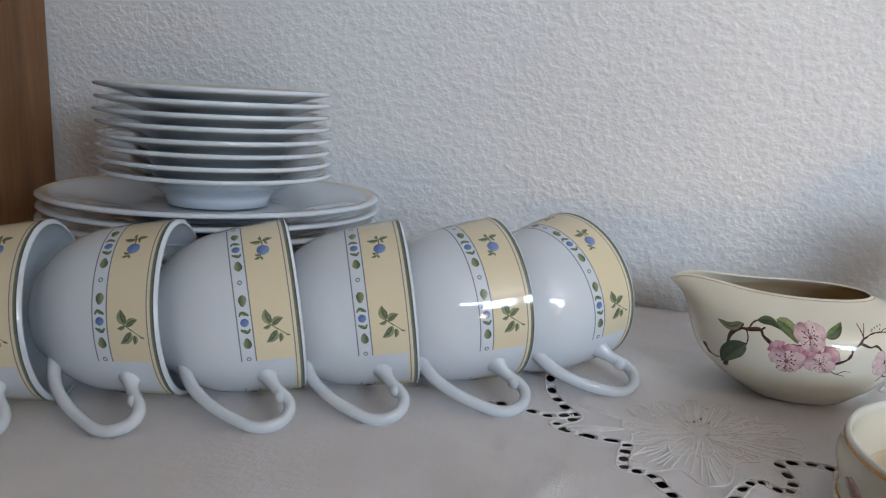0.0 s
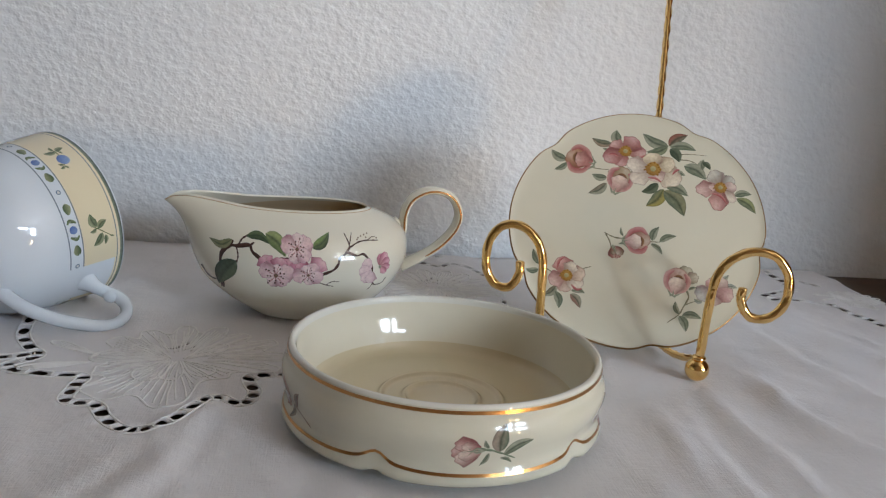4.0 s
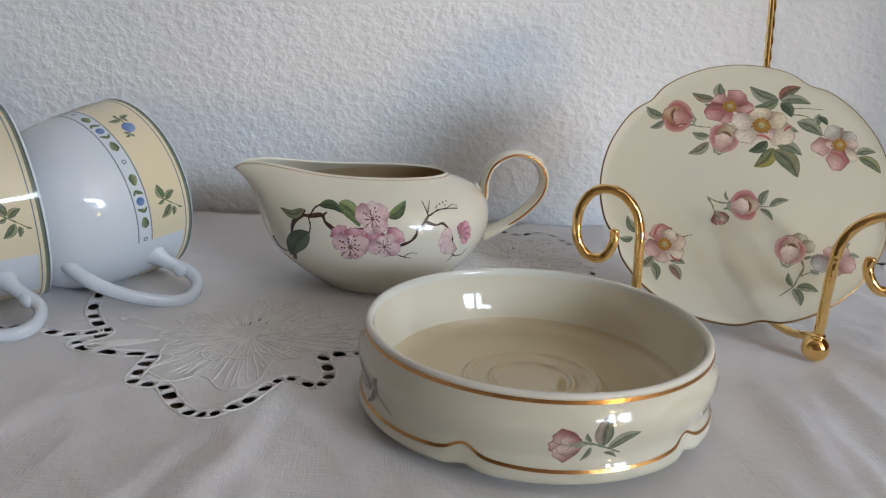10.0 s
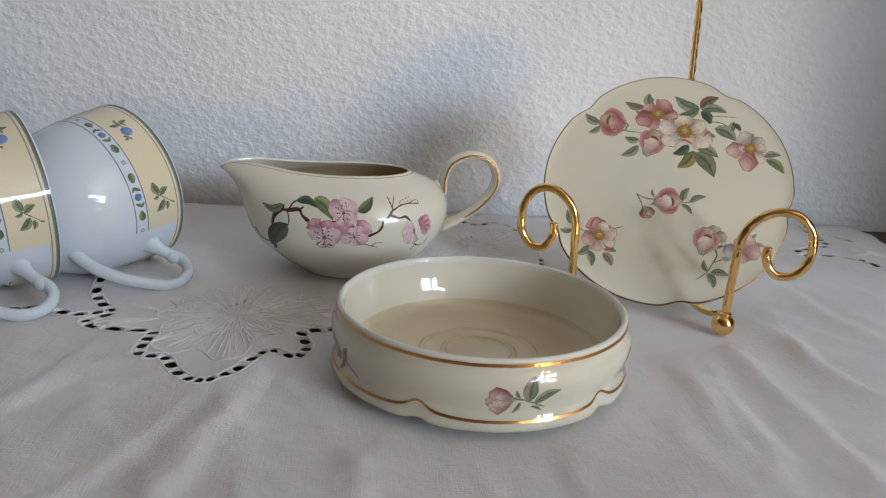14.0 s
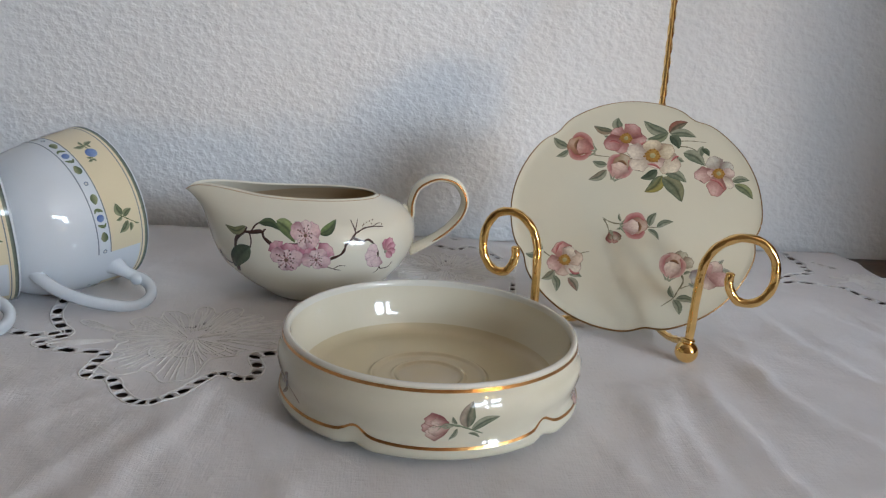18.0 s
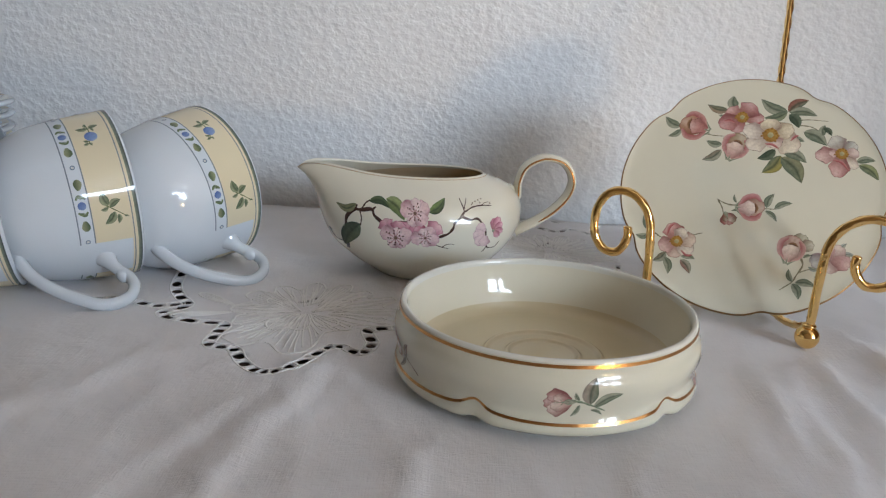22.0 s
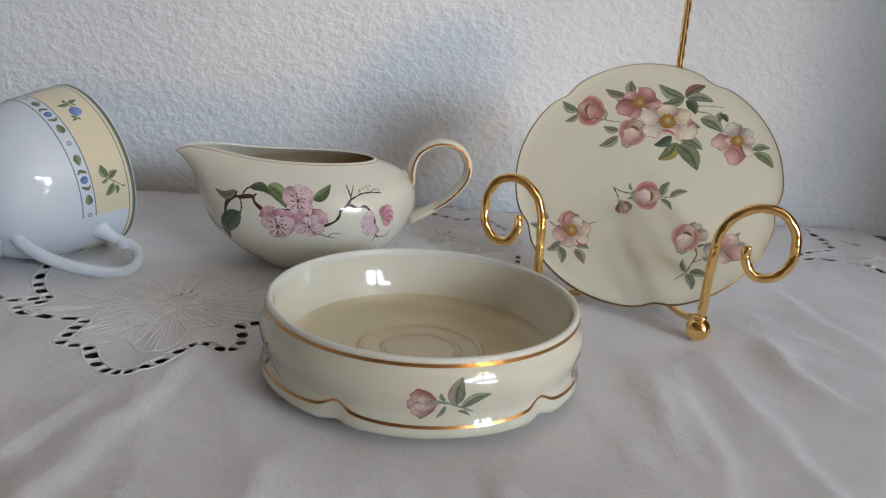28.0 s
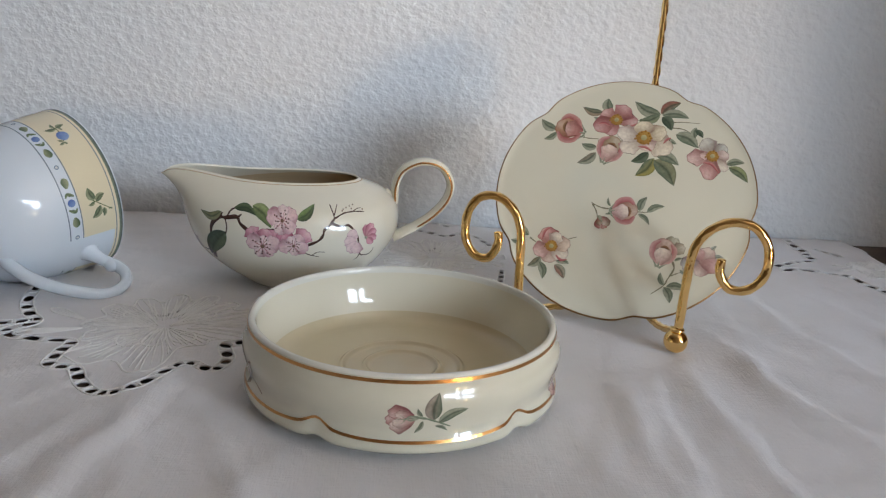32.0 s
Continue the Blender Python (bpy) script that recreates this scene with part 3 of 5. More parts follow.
# outlines of the cut-work: each a chain of eyelets along a smooth line
CHAINS = [
    ([(-0.043, 0.475), (-0.038, 0.446), (-0.030, 0.429), (-0.022, 0.417), (-0.031, 0.4045), (-0.015, 0.396), (0.003, 0.3945), (0.0035, 0.382), (0.004, 0.369), (0.015, 0.367), (0.022, 0.355), (0.031, 0.345),
      (0.039, 0.344), (0.048, 0.350), (0.055, 0.366), (0.0625, 0.372), (0.073, 0.370), (0.0765, 0.381), (0.073, 0.395), (0.086, 0.401), (0.099, 0.398)], 34),
    ([(-0.024, 0.419), (-0.039, 0.4145), (-0.055, 0.4215), (-0.068, 0.419), (-0.081, 0.417), (-0.088, 0.427)], 9),
    ([(0.140, 0.622), (0.157, 0.617), (0.170, 0.609), (0.183, 0.599)], 5),
    ([(0.183, 0.600), (0.192, 0.607), (0.203, 0.601), (0.208, 0.588), (0.212, 0.579)], 5),
    ([(0.172, 0.633), (0.179, 0.631), (0.186, 0.624)], 2),
    ([(0.214, 0.527), (0.212, 0.514), (0.210, 0.501)], 3),
    ([(0.440, 0.630), (0.437, 0.617), (0.437, 0.605), (0.438, 0.595), (0.435, 0.587), (0.435, 0.576)], 5),
    ([(0.434, 0.575), (0.416, 0.566), (0.399, 0.556)], 4),
    ([(0.400, 0.550), (0.414, 0.548), (0.431, 0.541), (0.439, 0.536), (0.443, 0.522), (0.449, 0.512), (0.450, 0.500), (0.452, 0.488)], 9),
    ([(0.449, 0.606), (0.454, 0.600), (0.460, 0.586)], 3),
]
MOTIFS = [(0.0386, 0.4147, 1.0), (0.172, 0.545, 0.95), (0.468, 0.556, 0.42)]


def eyelets():
    """Centre, direction, half length and half width of every cut-out."""
    rnd = random.Random(4)
    out = []
    for pts, count in CHAINS:
        p = spline([(x, y, 0) for x, y in pts], count * 8)
        for k in range(count):
            a, c, b_ = p[k * 8 + 1], p[k * 8 + 4], p[k * 8 + 7]
            d = (b_ - a)
            out.append((c, d.normalized(), d.length * 0.5 * rnd.uniform(0.80, 1.0), rnd.uniform(0.0019, 0.0032) * (0.5 if count == 3 else 1.0)))
    for mx, my, r in MOTIFS[:2]:
        for dx, dy, turn, half in ((-0.0035, 0.0180, 0.35, 0.0032), (0.0052, 0.0190, -0.15, 0.0036), (0.0012, 0.0228, 1.2, 0.0016)):
            out.append((Vector((mx + dx, my + dy, 0)), Vector((math.cos(turn), math.sin(turn), 0)), half, 0.0015))
    return out


EYELETS = eyelets()


def edge_right(y):
    """The scalloped right-hand border of the cloth."""
    return CLOTH_X1 - 0.006 * abs(math.sin((y - 0.605) * 60)) ** 0.5 * 1.0


def build_cloth():
    from mathutils.geometry import delaunay_2d_cdt
    pts, edges = [], []

    def loop(poly):
        k = len(pts)
        pts.extend(Vector(q) for q in poly)
        edges.extend((k + i, k + (i + 1) % len(poly)) for i in range(len(poly)))
    border = [(CLOTH_X0 + (CLOTH_X1 - 0.02 - CLOTH_X0) * i / 120, CLOTH_Y0) for i in range(120)]
    border += [(edge_right(CLOTH_Y0 + (CLOTH_Y1 - CLOTH_Y0) * i / 90), CLOTH_Y0 + (CLOTH_Y1 - CLOTH_Y0) * i / 90) for i in range(91)]
    top_x = border[-1][0]
    border += [(top_x + (CLOTH_X0 - top_x) * i / 120, CLOTH_Y1 - 0.002 * math.sin(i * 0.31) ** 2) for i in range(1, 121)]
    border += [(CLOTH_X0, CLOTH_Y1 + (CLOTH_Y0 - CLOTH_Y1) * i / 60) for i in range(1, 60)]
    loop(border)
    for c, d, h, w in EYELETS:
        nrm = Vector((-d.y, d.x, 0))
        loop([(c + d * (h * math.cos(a)) * (1 if abs(math.cos(a)) > 0.5 else 1.25) + nrm * (w * math.sin(a) * 1.15)).to_2d() for a in (2 * math.pi * i / 10 for i in range(10))])
    rnd = random.Random(2)
    step = 0.0034
    nx, ny = int((CLOTH_X1 - CLOTH_X0) / step), int((CLOTH_Y1 - CLOTH_Y0) / step)
    for i in range(1, nx):
        for j in range(1, ny):
            x, y = CLOTH_X0 + i * step + rnd.uniform(-0.0006, 0.0006), CLOTH_Y0 + j * step + rnd.uniform(-0.0006, 0.0006)
            if (x < -0.1 or y < 0.18) and (i % 2 or j % 2):
                continue
            if x < edge_right(y) - 0.002:
                pts.append(Vector((x, y)))
    v, _, f, *_ = delaunay_2d_cdt(pts, edges, [], 0, 1e-6)
    keep = []
    for q in f:
        c = sum((v[i] for i in q), Vector((0, 0))) / len(q)
        if not (CLOTH_X0 < c.x < edge_right(c.y) and CLOTH_Y0 < c.y < CLOTH_Y1):
            continue
        inside = False
        for o, d, h, w in EYELETS:
            e = Vector((c.x - o.x, c.y - o.y))
            if abs(e.x) + abs(e.y) < 0.012:
                s, t = e.dot(d.to_2d()), e.dot(Vector((-d.y, d.x)))
                if (s / (h * 1.02)) ** 2 + (t / (w * 1.16)) ** 2 < 1:
                    inside = True
        if not inside:
            keep.append(tuple(q))
    ob = mesh_object("tablecloth", [(p.x, p.y, relief(p.x, p.y)) for p in v], keep, LINEN)
    for p in ob.data.polygons[:1]:
        if p.normal.z < 0:
            ob.data.flip_normals()
    so = ob.modifiers.new("thickness", "SOLIDIFY")
    so.thickness, so.offset = 0.0007, -1
    return tagged(ob, "white linen tablecloth with cut-work flowers and soft creases", "tablecloth")


cloth = build_cloth()


def on_cloth(x, y, lift):
    return Vector((x, y, relief(x, y) + lift))


def cord(pts, r, n, name="embroidered_cord"):
    """A flat satin stitch along a line on the cloth."""
    p = [on_cloth(q.x, q.y, 0.0) for q in spline([(x, y, 0) for x, y in pts], n)]
    verts, faces = tube(p, r, 0, 6)
    for k, q in enumerate(verts):
        h = p[k // 6].z
        q.z = h + 0.00008 + 0.55 * (q.z - h)
    return mesh_object(name, verts, faces, THREAD, cloth)


for pts, count in CHAINS:
    p = spline([(x, y, 0) for x, y in pts], count * 4)
    wide = 0.0020 if count == 3 else 0.0030
    for side in (-1, 1):
        line = []
        for k, q in enumerate(p):
            t = (p[min(k + 1, len(p) - 1)] - p[max(k - 1, 0)]).normalized()
            line.append((q.x - t.y * side * wide, q.y + t.x * side * wide))
        cord(line, 0.00052, len(line) * 2)
    for k in range(count + 1):
        q = p[k * 4]
        t = (p[min(k * 4 + 1, len(p) - 1)] - p[max(k * 4 - 1, 0)]).normalized()
        cord([(q.x - t.y * wide * 0.8, q.y + t.x * wide * 0.8), (q.x, q.y), (q.x + t.y * wide * 0.8, q.y - t.x * wide * 0.8)], 0.00045, 4, "bar_stitch")
# one blossom: the tips of its outer petals round the heart, as angle in degrees and radius in millimetres
TIPS = [(9, 50), (31, 50), (52, 46), (72, 48), (93, 45), (117, 44), (143, 43), (176, 38), (203, 35), (236, 49), (276, 52), (312, 30), (349, 47)]
# its inner petals and the leaves beside it: from, to, and width over length
PETALS = [(-0.002, -0.001, -0.012, -0.024, 0.55), (0.001, -0.001, 0.000, -0.023, 0.50), (0.003, -0.001, 0.017, -0.018, 0.52), (-0.003, 0.002, -0.022, 0.018, 0.46),
          (-0.004, 0.0, -0.038, 0.001, 0.36), (0.003, 0.002, 0.020, 0.020, 0.46), (-0.038, 0.006, -0.060, 0.021, 0.24), (-0.036, -0.004, -0.064, -0.013, 0.24)]
for mx, my, size in MOTIFS:
    ring, reach = [], []
    for k, (a, r) in enumerate(TIPS):
        b_, r2 = TIPS[(k + 1) % len(TIPS)]
        b_ += 360 if b_ < a else 0
        for f, q in ((-0.22, 0.97), (0.0, 1.0), (0.22, 0.98), (0.5, 0.80)):
            th, rad = radians(a + (b_ - a) * f), 0.001 * size * q * (r + (r2 - r) * max(f, 0))
            ring.append((mx + rad * math.cos(th), my + rad * math.sin(th)))
            reach.append((th, rad))
    cord(ring + ring[:1], 0.00062, 150, "embroidered_petal")
    for k in range(len(reach) - 1):
        for f in (0.0, 0.5):
            th = reach[k][0] + (reach[k + 1][0] - reach[k][0]) * f
            rad = (reach[k][1] + (reach[k + 1][1] - reach[k][1]) * f) * (0.93 - 0.07 * math.sin(7.3 * k + 5 * f))
            start = rad * (0.30 + 0.16 * math.sin(5.1 * k + 3 * f) ** 2)
            bend = 0.05 * math.sin(2.9 * k)
            cord([(mx + q * math.cos(th + bend * g), my + q * math.sin(th + bend * g)) for q, g in ((start, 0), ((start + rad) / 2, 1), (rad, 0.4))], 0.00050, 8, "embroidered_vein")
    for x0, y0, x1, y1, wide in PETALS:
        bx0, by0 = mx + x0 * size, my + y0 * size
        dx, dy = (x1 - x0) * size, (y1 - y0) * size
        cord([(bx0 + dx * a - dy * wide * c, by0 + dy * a + dx * wide * c) for a, c in ((0, 0.04), (0.35, 0.30), (0.70, 0.46), (0.92, 0.34), (1.0, 0.03), (0.93, -0.30), (0.70, -0.46), (0.35, -0.30), (0, -0.04))], 0.00065, 36, "embroidered_petal")
        for o in (-0.5, 0.0, 0.5):
            cord([(bx0 + dx * a - dy * wide * c * o, by0 + dy * a + dx * wide * c * o) for a, c in ((0.06, 0.10), (0.45, 0.36), (0.84, 0.46))], 0.00048, 8, "embroidered_vein")


# ---------------------------------------------------------------- cups
CUP_XS = (0.0, 0.004, 0.012, 0.024, 0.038, 0.052, 0.064, 0.069)
CUP_RS = (0.0230, 0.0262, 0.0334, 0.0394, 0.0423, 0.0437, 0.0446, 0.0451)


def cup_radius(a):
    return smooth_interp(a, CUP_XS, CUP_RS)


def on_cup(u, v, lift):
    """u: metres round the cup at radius 0.042, v: height over the foot."""
    r, a = cup_radius(v) + lift, u / 0.042
    return Vector((r * math.cos(a), r * math.sin(a), v))


def build_cup():
    root = thing("coffee_cup", Matrix(), "white porcelain cup with yellow berry band, lying on its side", "cup", "row of lying cups")
    outer = [(0.0, 0.002), (0.018, 0.002), (0.0195, 0.0), (0.0225, 0.0)] + [(cup_radius(0.001 + 0.068 * k / 26), 0.001 + 0.068 * k / 26) for k in range(27)]
    lip = [(0.0433, 0.0699), (0.0425, 0.0699)]
    inner = [(cup_radius(z) - 0.0021, z) for z in (0.069 - 0.064 * k / 20 for k in range(21))] + [(0.012, 0.0042), (0.0, 0.004)]
    mesh_object("body", *lathe(outer + lip + inner, 72), WHITE, root)
    path = [(0.0405, 0, 0.0505), (0.0475, 0, 0.0525), (0.0530, 0, 0.0552), (0.0580, 0, 0.0583), (0.0635, 0, 0.0588), (0.0688, 0, 0.0552),
            (0.0712, 0, 0.0480), (0.0700, 0, 0.0408), (0.0650, 0, 0.0335), (0.0565, 0, 0.0240), (0.0455, 0, 0.0160), (0.0350, 0, 0.0122), (0.0260, 0, 0.0110)]
    handle = mesh_object("handle", *tube(path, lambda s: 0.0036 + 0.0042 * max(0, 1 - s * 8) ** 2 + 0.0006 * max(0, s * 5 - 4), 72, 16, flat=0.82, up=(0, 1, 0), round_ends=False), WHITE, root)
    mesh_object("thumb_knob", *tube([(0.0545, 0, 0.0576), (0.0557, 0, 0.0553), (0.0568, 0, 0.0526)], lambda s: 0.0038 * math.sqrt(max(0.06, 1 - (1.9 * s - 0.95) ** 2)), 14, 14, up=(0, 1, 0)), WHITE, handle)
    gap = 0.29
    a0, a1 = gap * 0.042, (2 * math.pi - gap) * 0.042

    def band(name, v0, v1, lift, u0, u1, material, n=64, label=""):
        return mesh_object(name, *grid(lambda s, t: on_cup(u0 + (u1 - u0) * s, v0 + (v1 - v0) * t, lift), n, 2), material, root, label)
    yellow = band("yellow_band", 0.0462, 0.0640, 0.00006, a0, a1, YELLOW, 64, "pale yellow glazed band")
    band("yellow_line", 0.0640, 0.0668, 0.00006, 0.0, 2 * math.pi * 0.042, YELLOW, 72)
    e = Enamel(on_cup)
    green, grey = (0.07, 0.10, 0.11), (0.20, 0.26, 0.32)
    for v, w, c in ((0.0461, 0.00030, grey), (0.0392, 0.00030, grey)):
        e.stroke([(a0 + (a1 - a0) * k / 20, v) for k in range(21)], lambda s, w=w: w, lambda s, t, c=c: c, 80, 1)
        e.make("border_line", root)
    e.stroke([(2 * math.pi * 0.042 * k / 20, 0.0675) for k in range(21)], lambda s: 0.0009, lambda s, t: blend(green, (0.26, 0.31, 0.24), 0.5 - 0.5 * t), 80, 2)
    e.make("rim_line", root, "thin grey-green line round the rim")
    e.stroke([(2 * math.pi * 0.042 * k / 20, 0.0650) for k in range(21)], lambda s: 0.00026, lambda s, t: grey, 80, 1)
    e.make("border_line", root)
    period = 0.0377
    pale, dark = (0.36, 0.40, 0.26), (0.09, 0.14, 0.08)
    for k in range(7):
        mid = -(gap * 0.042 + 0.0012) - period * (k + 0.5)
        for off, kind in ((0.0, "berry"), (-0.0043, "bract"), (0.0043, "bract"), (-0.0102, "tulip"), (0.0102, "tulip"), (0.0187, "ring")):
            u, v = mid + off, 0.0427
            if u < -(2 * math.pi - gap) * 0.042 + 0.002:
                continue
            if kind == "berry":
                dot(e, u, v, 0.0020, (0.07, 0.14, 0.42), (0.26, 0.38, 0.68))
            elif kind == "ring":
                dot(e, u, v, 0.0012, (0.14, 0.22, 0.34), (0.24, 0.32, 0.42))
                dot(e, u, v, 0.0007, (0.66, 0.70, 0.74))
            elif kind == "bract":
                for side in (-1, 1):
                    e.stroke([(u, v), (u + 0.0004 * side, v + 0.0011 * side), (u + (0.0012 if off < 0 else -0.0012), v + 0.0022 * side)], lambda s: 0.0010 * (1 - 0.6 * s), lambda s, t: blend(dark, (0.24, 0.30, 0.18), 0.5 + 0.5 * t), 6, 2)
            else:
                d = 1 if off < 0 else -1
                e.stroke([(u - 0.0027 * d, v), (u - 0.0006 * d, v + 0.0002), (u + 0.0027 * d, v)], lambda s: 0.0020 * math.sin(math.pi * (0.06 + 0.88 * s)) ** 0.8, lambda s, t: blend(dark, pale, 0.45 + 0.5 * t), 8, 4)
            e.make({"berry": "border_berry", "ring": "border_ring", "bract": "border_bract", "tulip": "border_leaf"}[kind], root)
        if k == 6:
            break
        u, v, q = mid + 0.0030, 0.0556, 1.40e-4
        if k % 2 == 0:
            stem(e, yellow, [(u - 18 * q, v - 26 * q), (u, v), (u + 38 * q, v + 52 * q)], 0.00035, (0.10, 0.13, 0.06), name="sprig_stem")
            for x0, y0, x1, y1, w in ((-6, -10, -20, -58, 0.62), (-3, -3, 36, -24, 0.55), (12, 15, -27, 54, 0.5), (22, 25, 18, 58, 0.5), (-8, -3, -34, 3, 0.5), (40, 34, 56, 38, 0.4)):
                leaf(e, yellow, u + y0 * q, v + x0 * q, u + y1 * q, v + x1 * q, w, (0.13, 0.18, 0.11), (0.40, 0.44, 0.28), name="sprig_leaf")
        else:
            stem(e, yellow, [(u - 70 * q, v - 5 * q), (u - 20 * q, v), (u + 34 * q, v - 14 * q)], 0.00035, (0.10, 0.13, 0.06), name="sprig_stem")
            for x0, y0, x1, y1, w in ((2, -42, 38, -52, 0.5), (0, -42, -42, -48, 0.45), (-4, -48, -4, -72, 0.5), (-12, 22, -30, 14, 0.5), (-12, 28, -6, 42, 0.6), (-14, 28, -34, 34, 0.5), (8, -40, 16, -24, 0.5)):
                leaf(e, yellow, u + y0 * q, v + x0 * q, u + y1 * q, v + x1 * q, w, (0.13, 0.18, 0.11), (0.40, 0.44, 0.28), name="sprig_leaf")
            dot(e, u, v, 0.0031, (0.07, 0.15, 0.46), (0.30, 0.44, 0.74))
            e.make("blue_berry", yellow)
    return root


def cup_pose(x, y, yaw, tilt=6.0, roll=35.0):
    """The pose of a lying cup by its rim's centre; roll: degrees by which the handle points below the level."""
    ya, ti = radians(yaw), radians(tilt)
    d = Vector((math.cos(ya) * math.cos(ti), math.sin(ya) * math.cos(ti), math.sin(ti)))
    f = Vector((math.sin(ya), -math.cos(ya), 0))
    up = d.cross(f) * -1
    hx = f * math.cos(radians(roll)) - up * math.sin(radians(roll))
    hy = d.cross(hx)
    rot = Matrix((hx, hy, d)).transposed().to_4x4()
    rim = Vector((x, y, 0.0451 * math.cos(ti) + 0.0008))
    return Matrix.Translation(rim - d * 0.0695) @ rot


cup = build_cup()
CUPS = [(-0.0349, 0.5065, 53, 8), (-0.0738, 0.4648, 35.7, 5.6), (-0.1196, 0.4368, 23, 7), (-0.1740, 0.4087, 29.5, 6), (-0.2225, 0.3812, 15.5, 4), (-0.2765, 0.3540, 19, 4)]
cup.matrix_world = cup_pose(*CUPS[0])
for row in CUPS[1:]:
    copy_thing(cup, cup_pose(*row))


# ---------------------------------------------------------------- stack of plates
PLATE_SWEEP = {True: ((0.455, 0.24), (0.47, 0.34), (0.53, 0.47), (0.60, 0.60), (0.68, 0.71), (0.77, 0.80), (0.86, 0.88), (0.94, 0.95)),
               False: ((0.46, 0.11), (0.53, 0.24), (0.60, 0.38), (0.68, 0.54), (0.75, 0.67), (0.82, 0.79), (0.90, 0.90), (0.96, 0.965))}


def plate_profile(r, depth, foot):
    """A coupe plate: outside from the foot ring in one sweep to the edge, and back along the inside."""
    sweep = PLATE_SWEEP[foot]
    out = [(0.0, 0.0022), (0.44 * r - 0.004, 0.0022), (0.44 * r - 0.003, 0.0), (0.44 * r, 0.0)] + [(r * a, depth * c) for a, c in sweep]
    out += [(r - 0.0006, depth), (r, depth + 0.0012), (r - 0.0012, depth + 0.0023)]
    ins = [(r * a, depth * c + 0.0030) for a, c in reversed(sweep)] + [(0.43 * r, 0.0052), (0.0, 0.0050)]
    return out + ins


STACK = (-0.2790, 0.5135)
rnd = random.Random(7)


def stacked(name, label, r, depth, count, z, pitch, foot, group):
    first = None
    for k in range(count):
        m = pose(STACK[0] + rnd.uniform(-0.0015, 0.0015), STACK[1] + 0.035 * z + rnd.uniform(-0.0015, 0.0015), z + pitch * k, -2.4 + rnd.uniform(-0.1, 0.1), rnd.uniform(-0.25, 0.25), 0)
        if first:
            copy_thing(first, m)
            continue
        first = thing(name, m, label, "plate", group)
        mesh_object("body", *lathe(plate_profile(r, depth, foot), 96), WHITE, first)
        xs, ys = zip(*PLATE_SWEEP[foot])
        mesh_object("yellow_rim", *lathe([(r - d, depth * interp(1 - d / r, xs, ys) + 0.0032) for d in (0.0085, 0.0065, 0.0045)], 96), YELLOW, first, "pale yellow band on the rim")
    return z + pitch * (count - 1)


PITCH_D, PITCH_S = 0.0079, 0.0077
top_d = stacked("dinner_plate", "large white porcelain plate with a yellow rim in a stack", 0.1100, 0.0130, 9, 0.0045, PITCH_D, False, "stack of plates")
stacked("dessert_plate", "small white porcelain plate in a stack on larger plates", 0.0758, 0.0210, 8, top_d + 0.0064, PITCH_S, True, "stack of plates")


# ---------------------------------------------------------------- sauce boat
BOAT_H = 0.0585
BOAT_Z = (0.0, 0.004, 0.010, 0.020, 0.030, 0.040, 0.048, 0.054, 0.0585)
BOAT_L = (-0.0285, -0.0345, -0.0432, -0.0543, -0.0597, -0.0627, -0.0645, -0.0665, -0.0685)
BOAT_R = (0.0285, 0.0330, 0.0402, 0.0490, 0.0542, 0.0552, 0.0524, 0.0452, 0.0332)
BOAT_W = (0.0235, 0.0280, 0.0345, 0.0412, 0.0440, 0.0435, 0.0388, 0.0288, 0.0215)


def boat(theta, h, inset=0.0):
    """The sauce boat's skin: theta round it (0 at the handle), h from foot to rim."""
    z = BOAT_H * h
    l, r, w = (smooth_interp(z, BOAT_Z, q) for q in (BOAT_L, BOAT_R, BOAT_W))
    c, s = math.cos(theta), math.sin(theta)
    front = max(0.0, -c)
    lip = h ** 7
    x = (l + inset) * front if c < 0 else (r - inset) * c
    y = (w - inset) * s * (1 - 0.52 * lip * front ** 2)
    x -= 0.0065 * h ** 9 * front ** 8
    z += h ** 6 * smooth_interp(front, (0.0, 0.25, 0.5, 0.72, 0.88, 0.96, 1.0), (0.0, 0.0002, 0.0012, 0.0032, 0.0043, 0.0034, 0.0006))
    return Vector((x, y, z))


boat_m = pose(*BOAT_AT, 0.0008, 0, 0, BOAT_YAW)
sauce = thing("sauce_boat", boat_m, "ivory porcelain sauce boat painted with pink cherry blossom", "sauce boat")
NB = 96


def lit_depth(theta):
    """How far below the rim the lit ivory tone reaches inside before the shaded brown: deepest along the spout."""
    return 0.03 + 0.16 * max(0.0, -math.cos(theta)) ** 1.5


def boat_shell(u, v):
    th = 2 * math.pi * u
    if v <= 0.6:
        return boat(th, v / 0.6)
    k = (v - 0.6) / 0.4
    if k < 0.1:
        p = boat(th, 1.0, 0.0011)
        p.z += 0.0007
        return p
    return boat(th, 1 - (k - 0.1) / 0.9 * lit_depth(th), 0.0024) + Vector((0, 0, 0.0001))


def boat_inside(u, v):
    top = 1.004 - lit_depth(2 * math.pi * u)
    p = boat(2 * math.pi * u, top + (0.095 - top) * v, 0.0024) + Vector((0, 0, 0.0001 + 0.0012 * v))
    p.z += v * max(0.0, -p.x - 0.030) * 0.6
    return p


mesh_object("body", *grid(boat_shell, NB, 60, True, (0,)), IVORY, sauce)
# the hollow's shade is in this part's brown colour
mesh_object("inside", *grid(boat_inside, NB, 24, True, (1,)), SHADED_IVORY, sauce, "amber-tinted glaze inside")
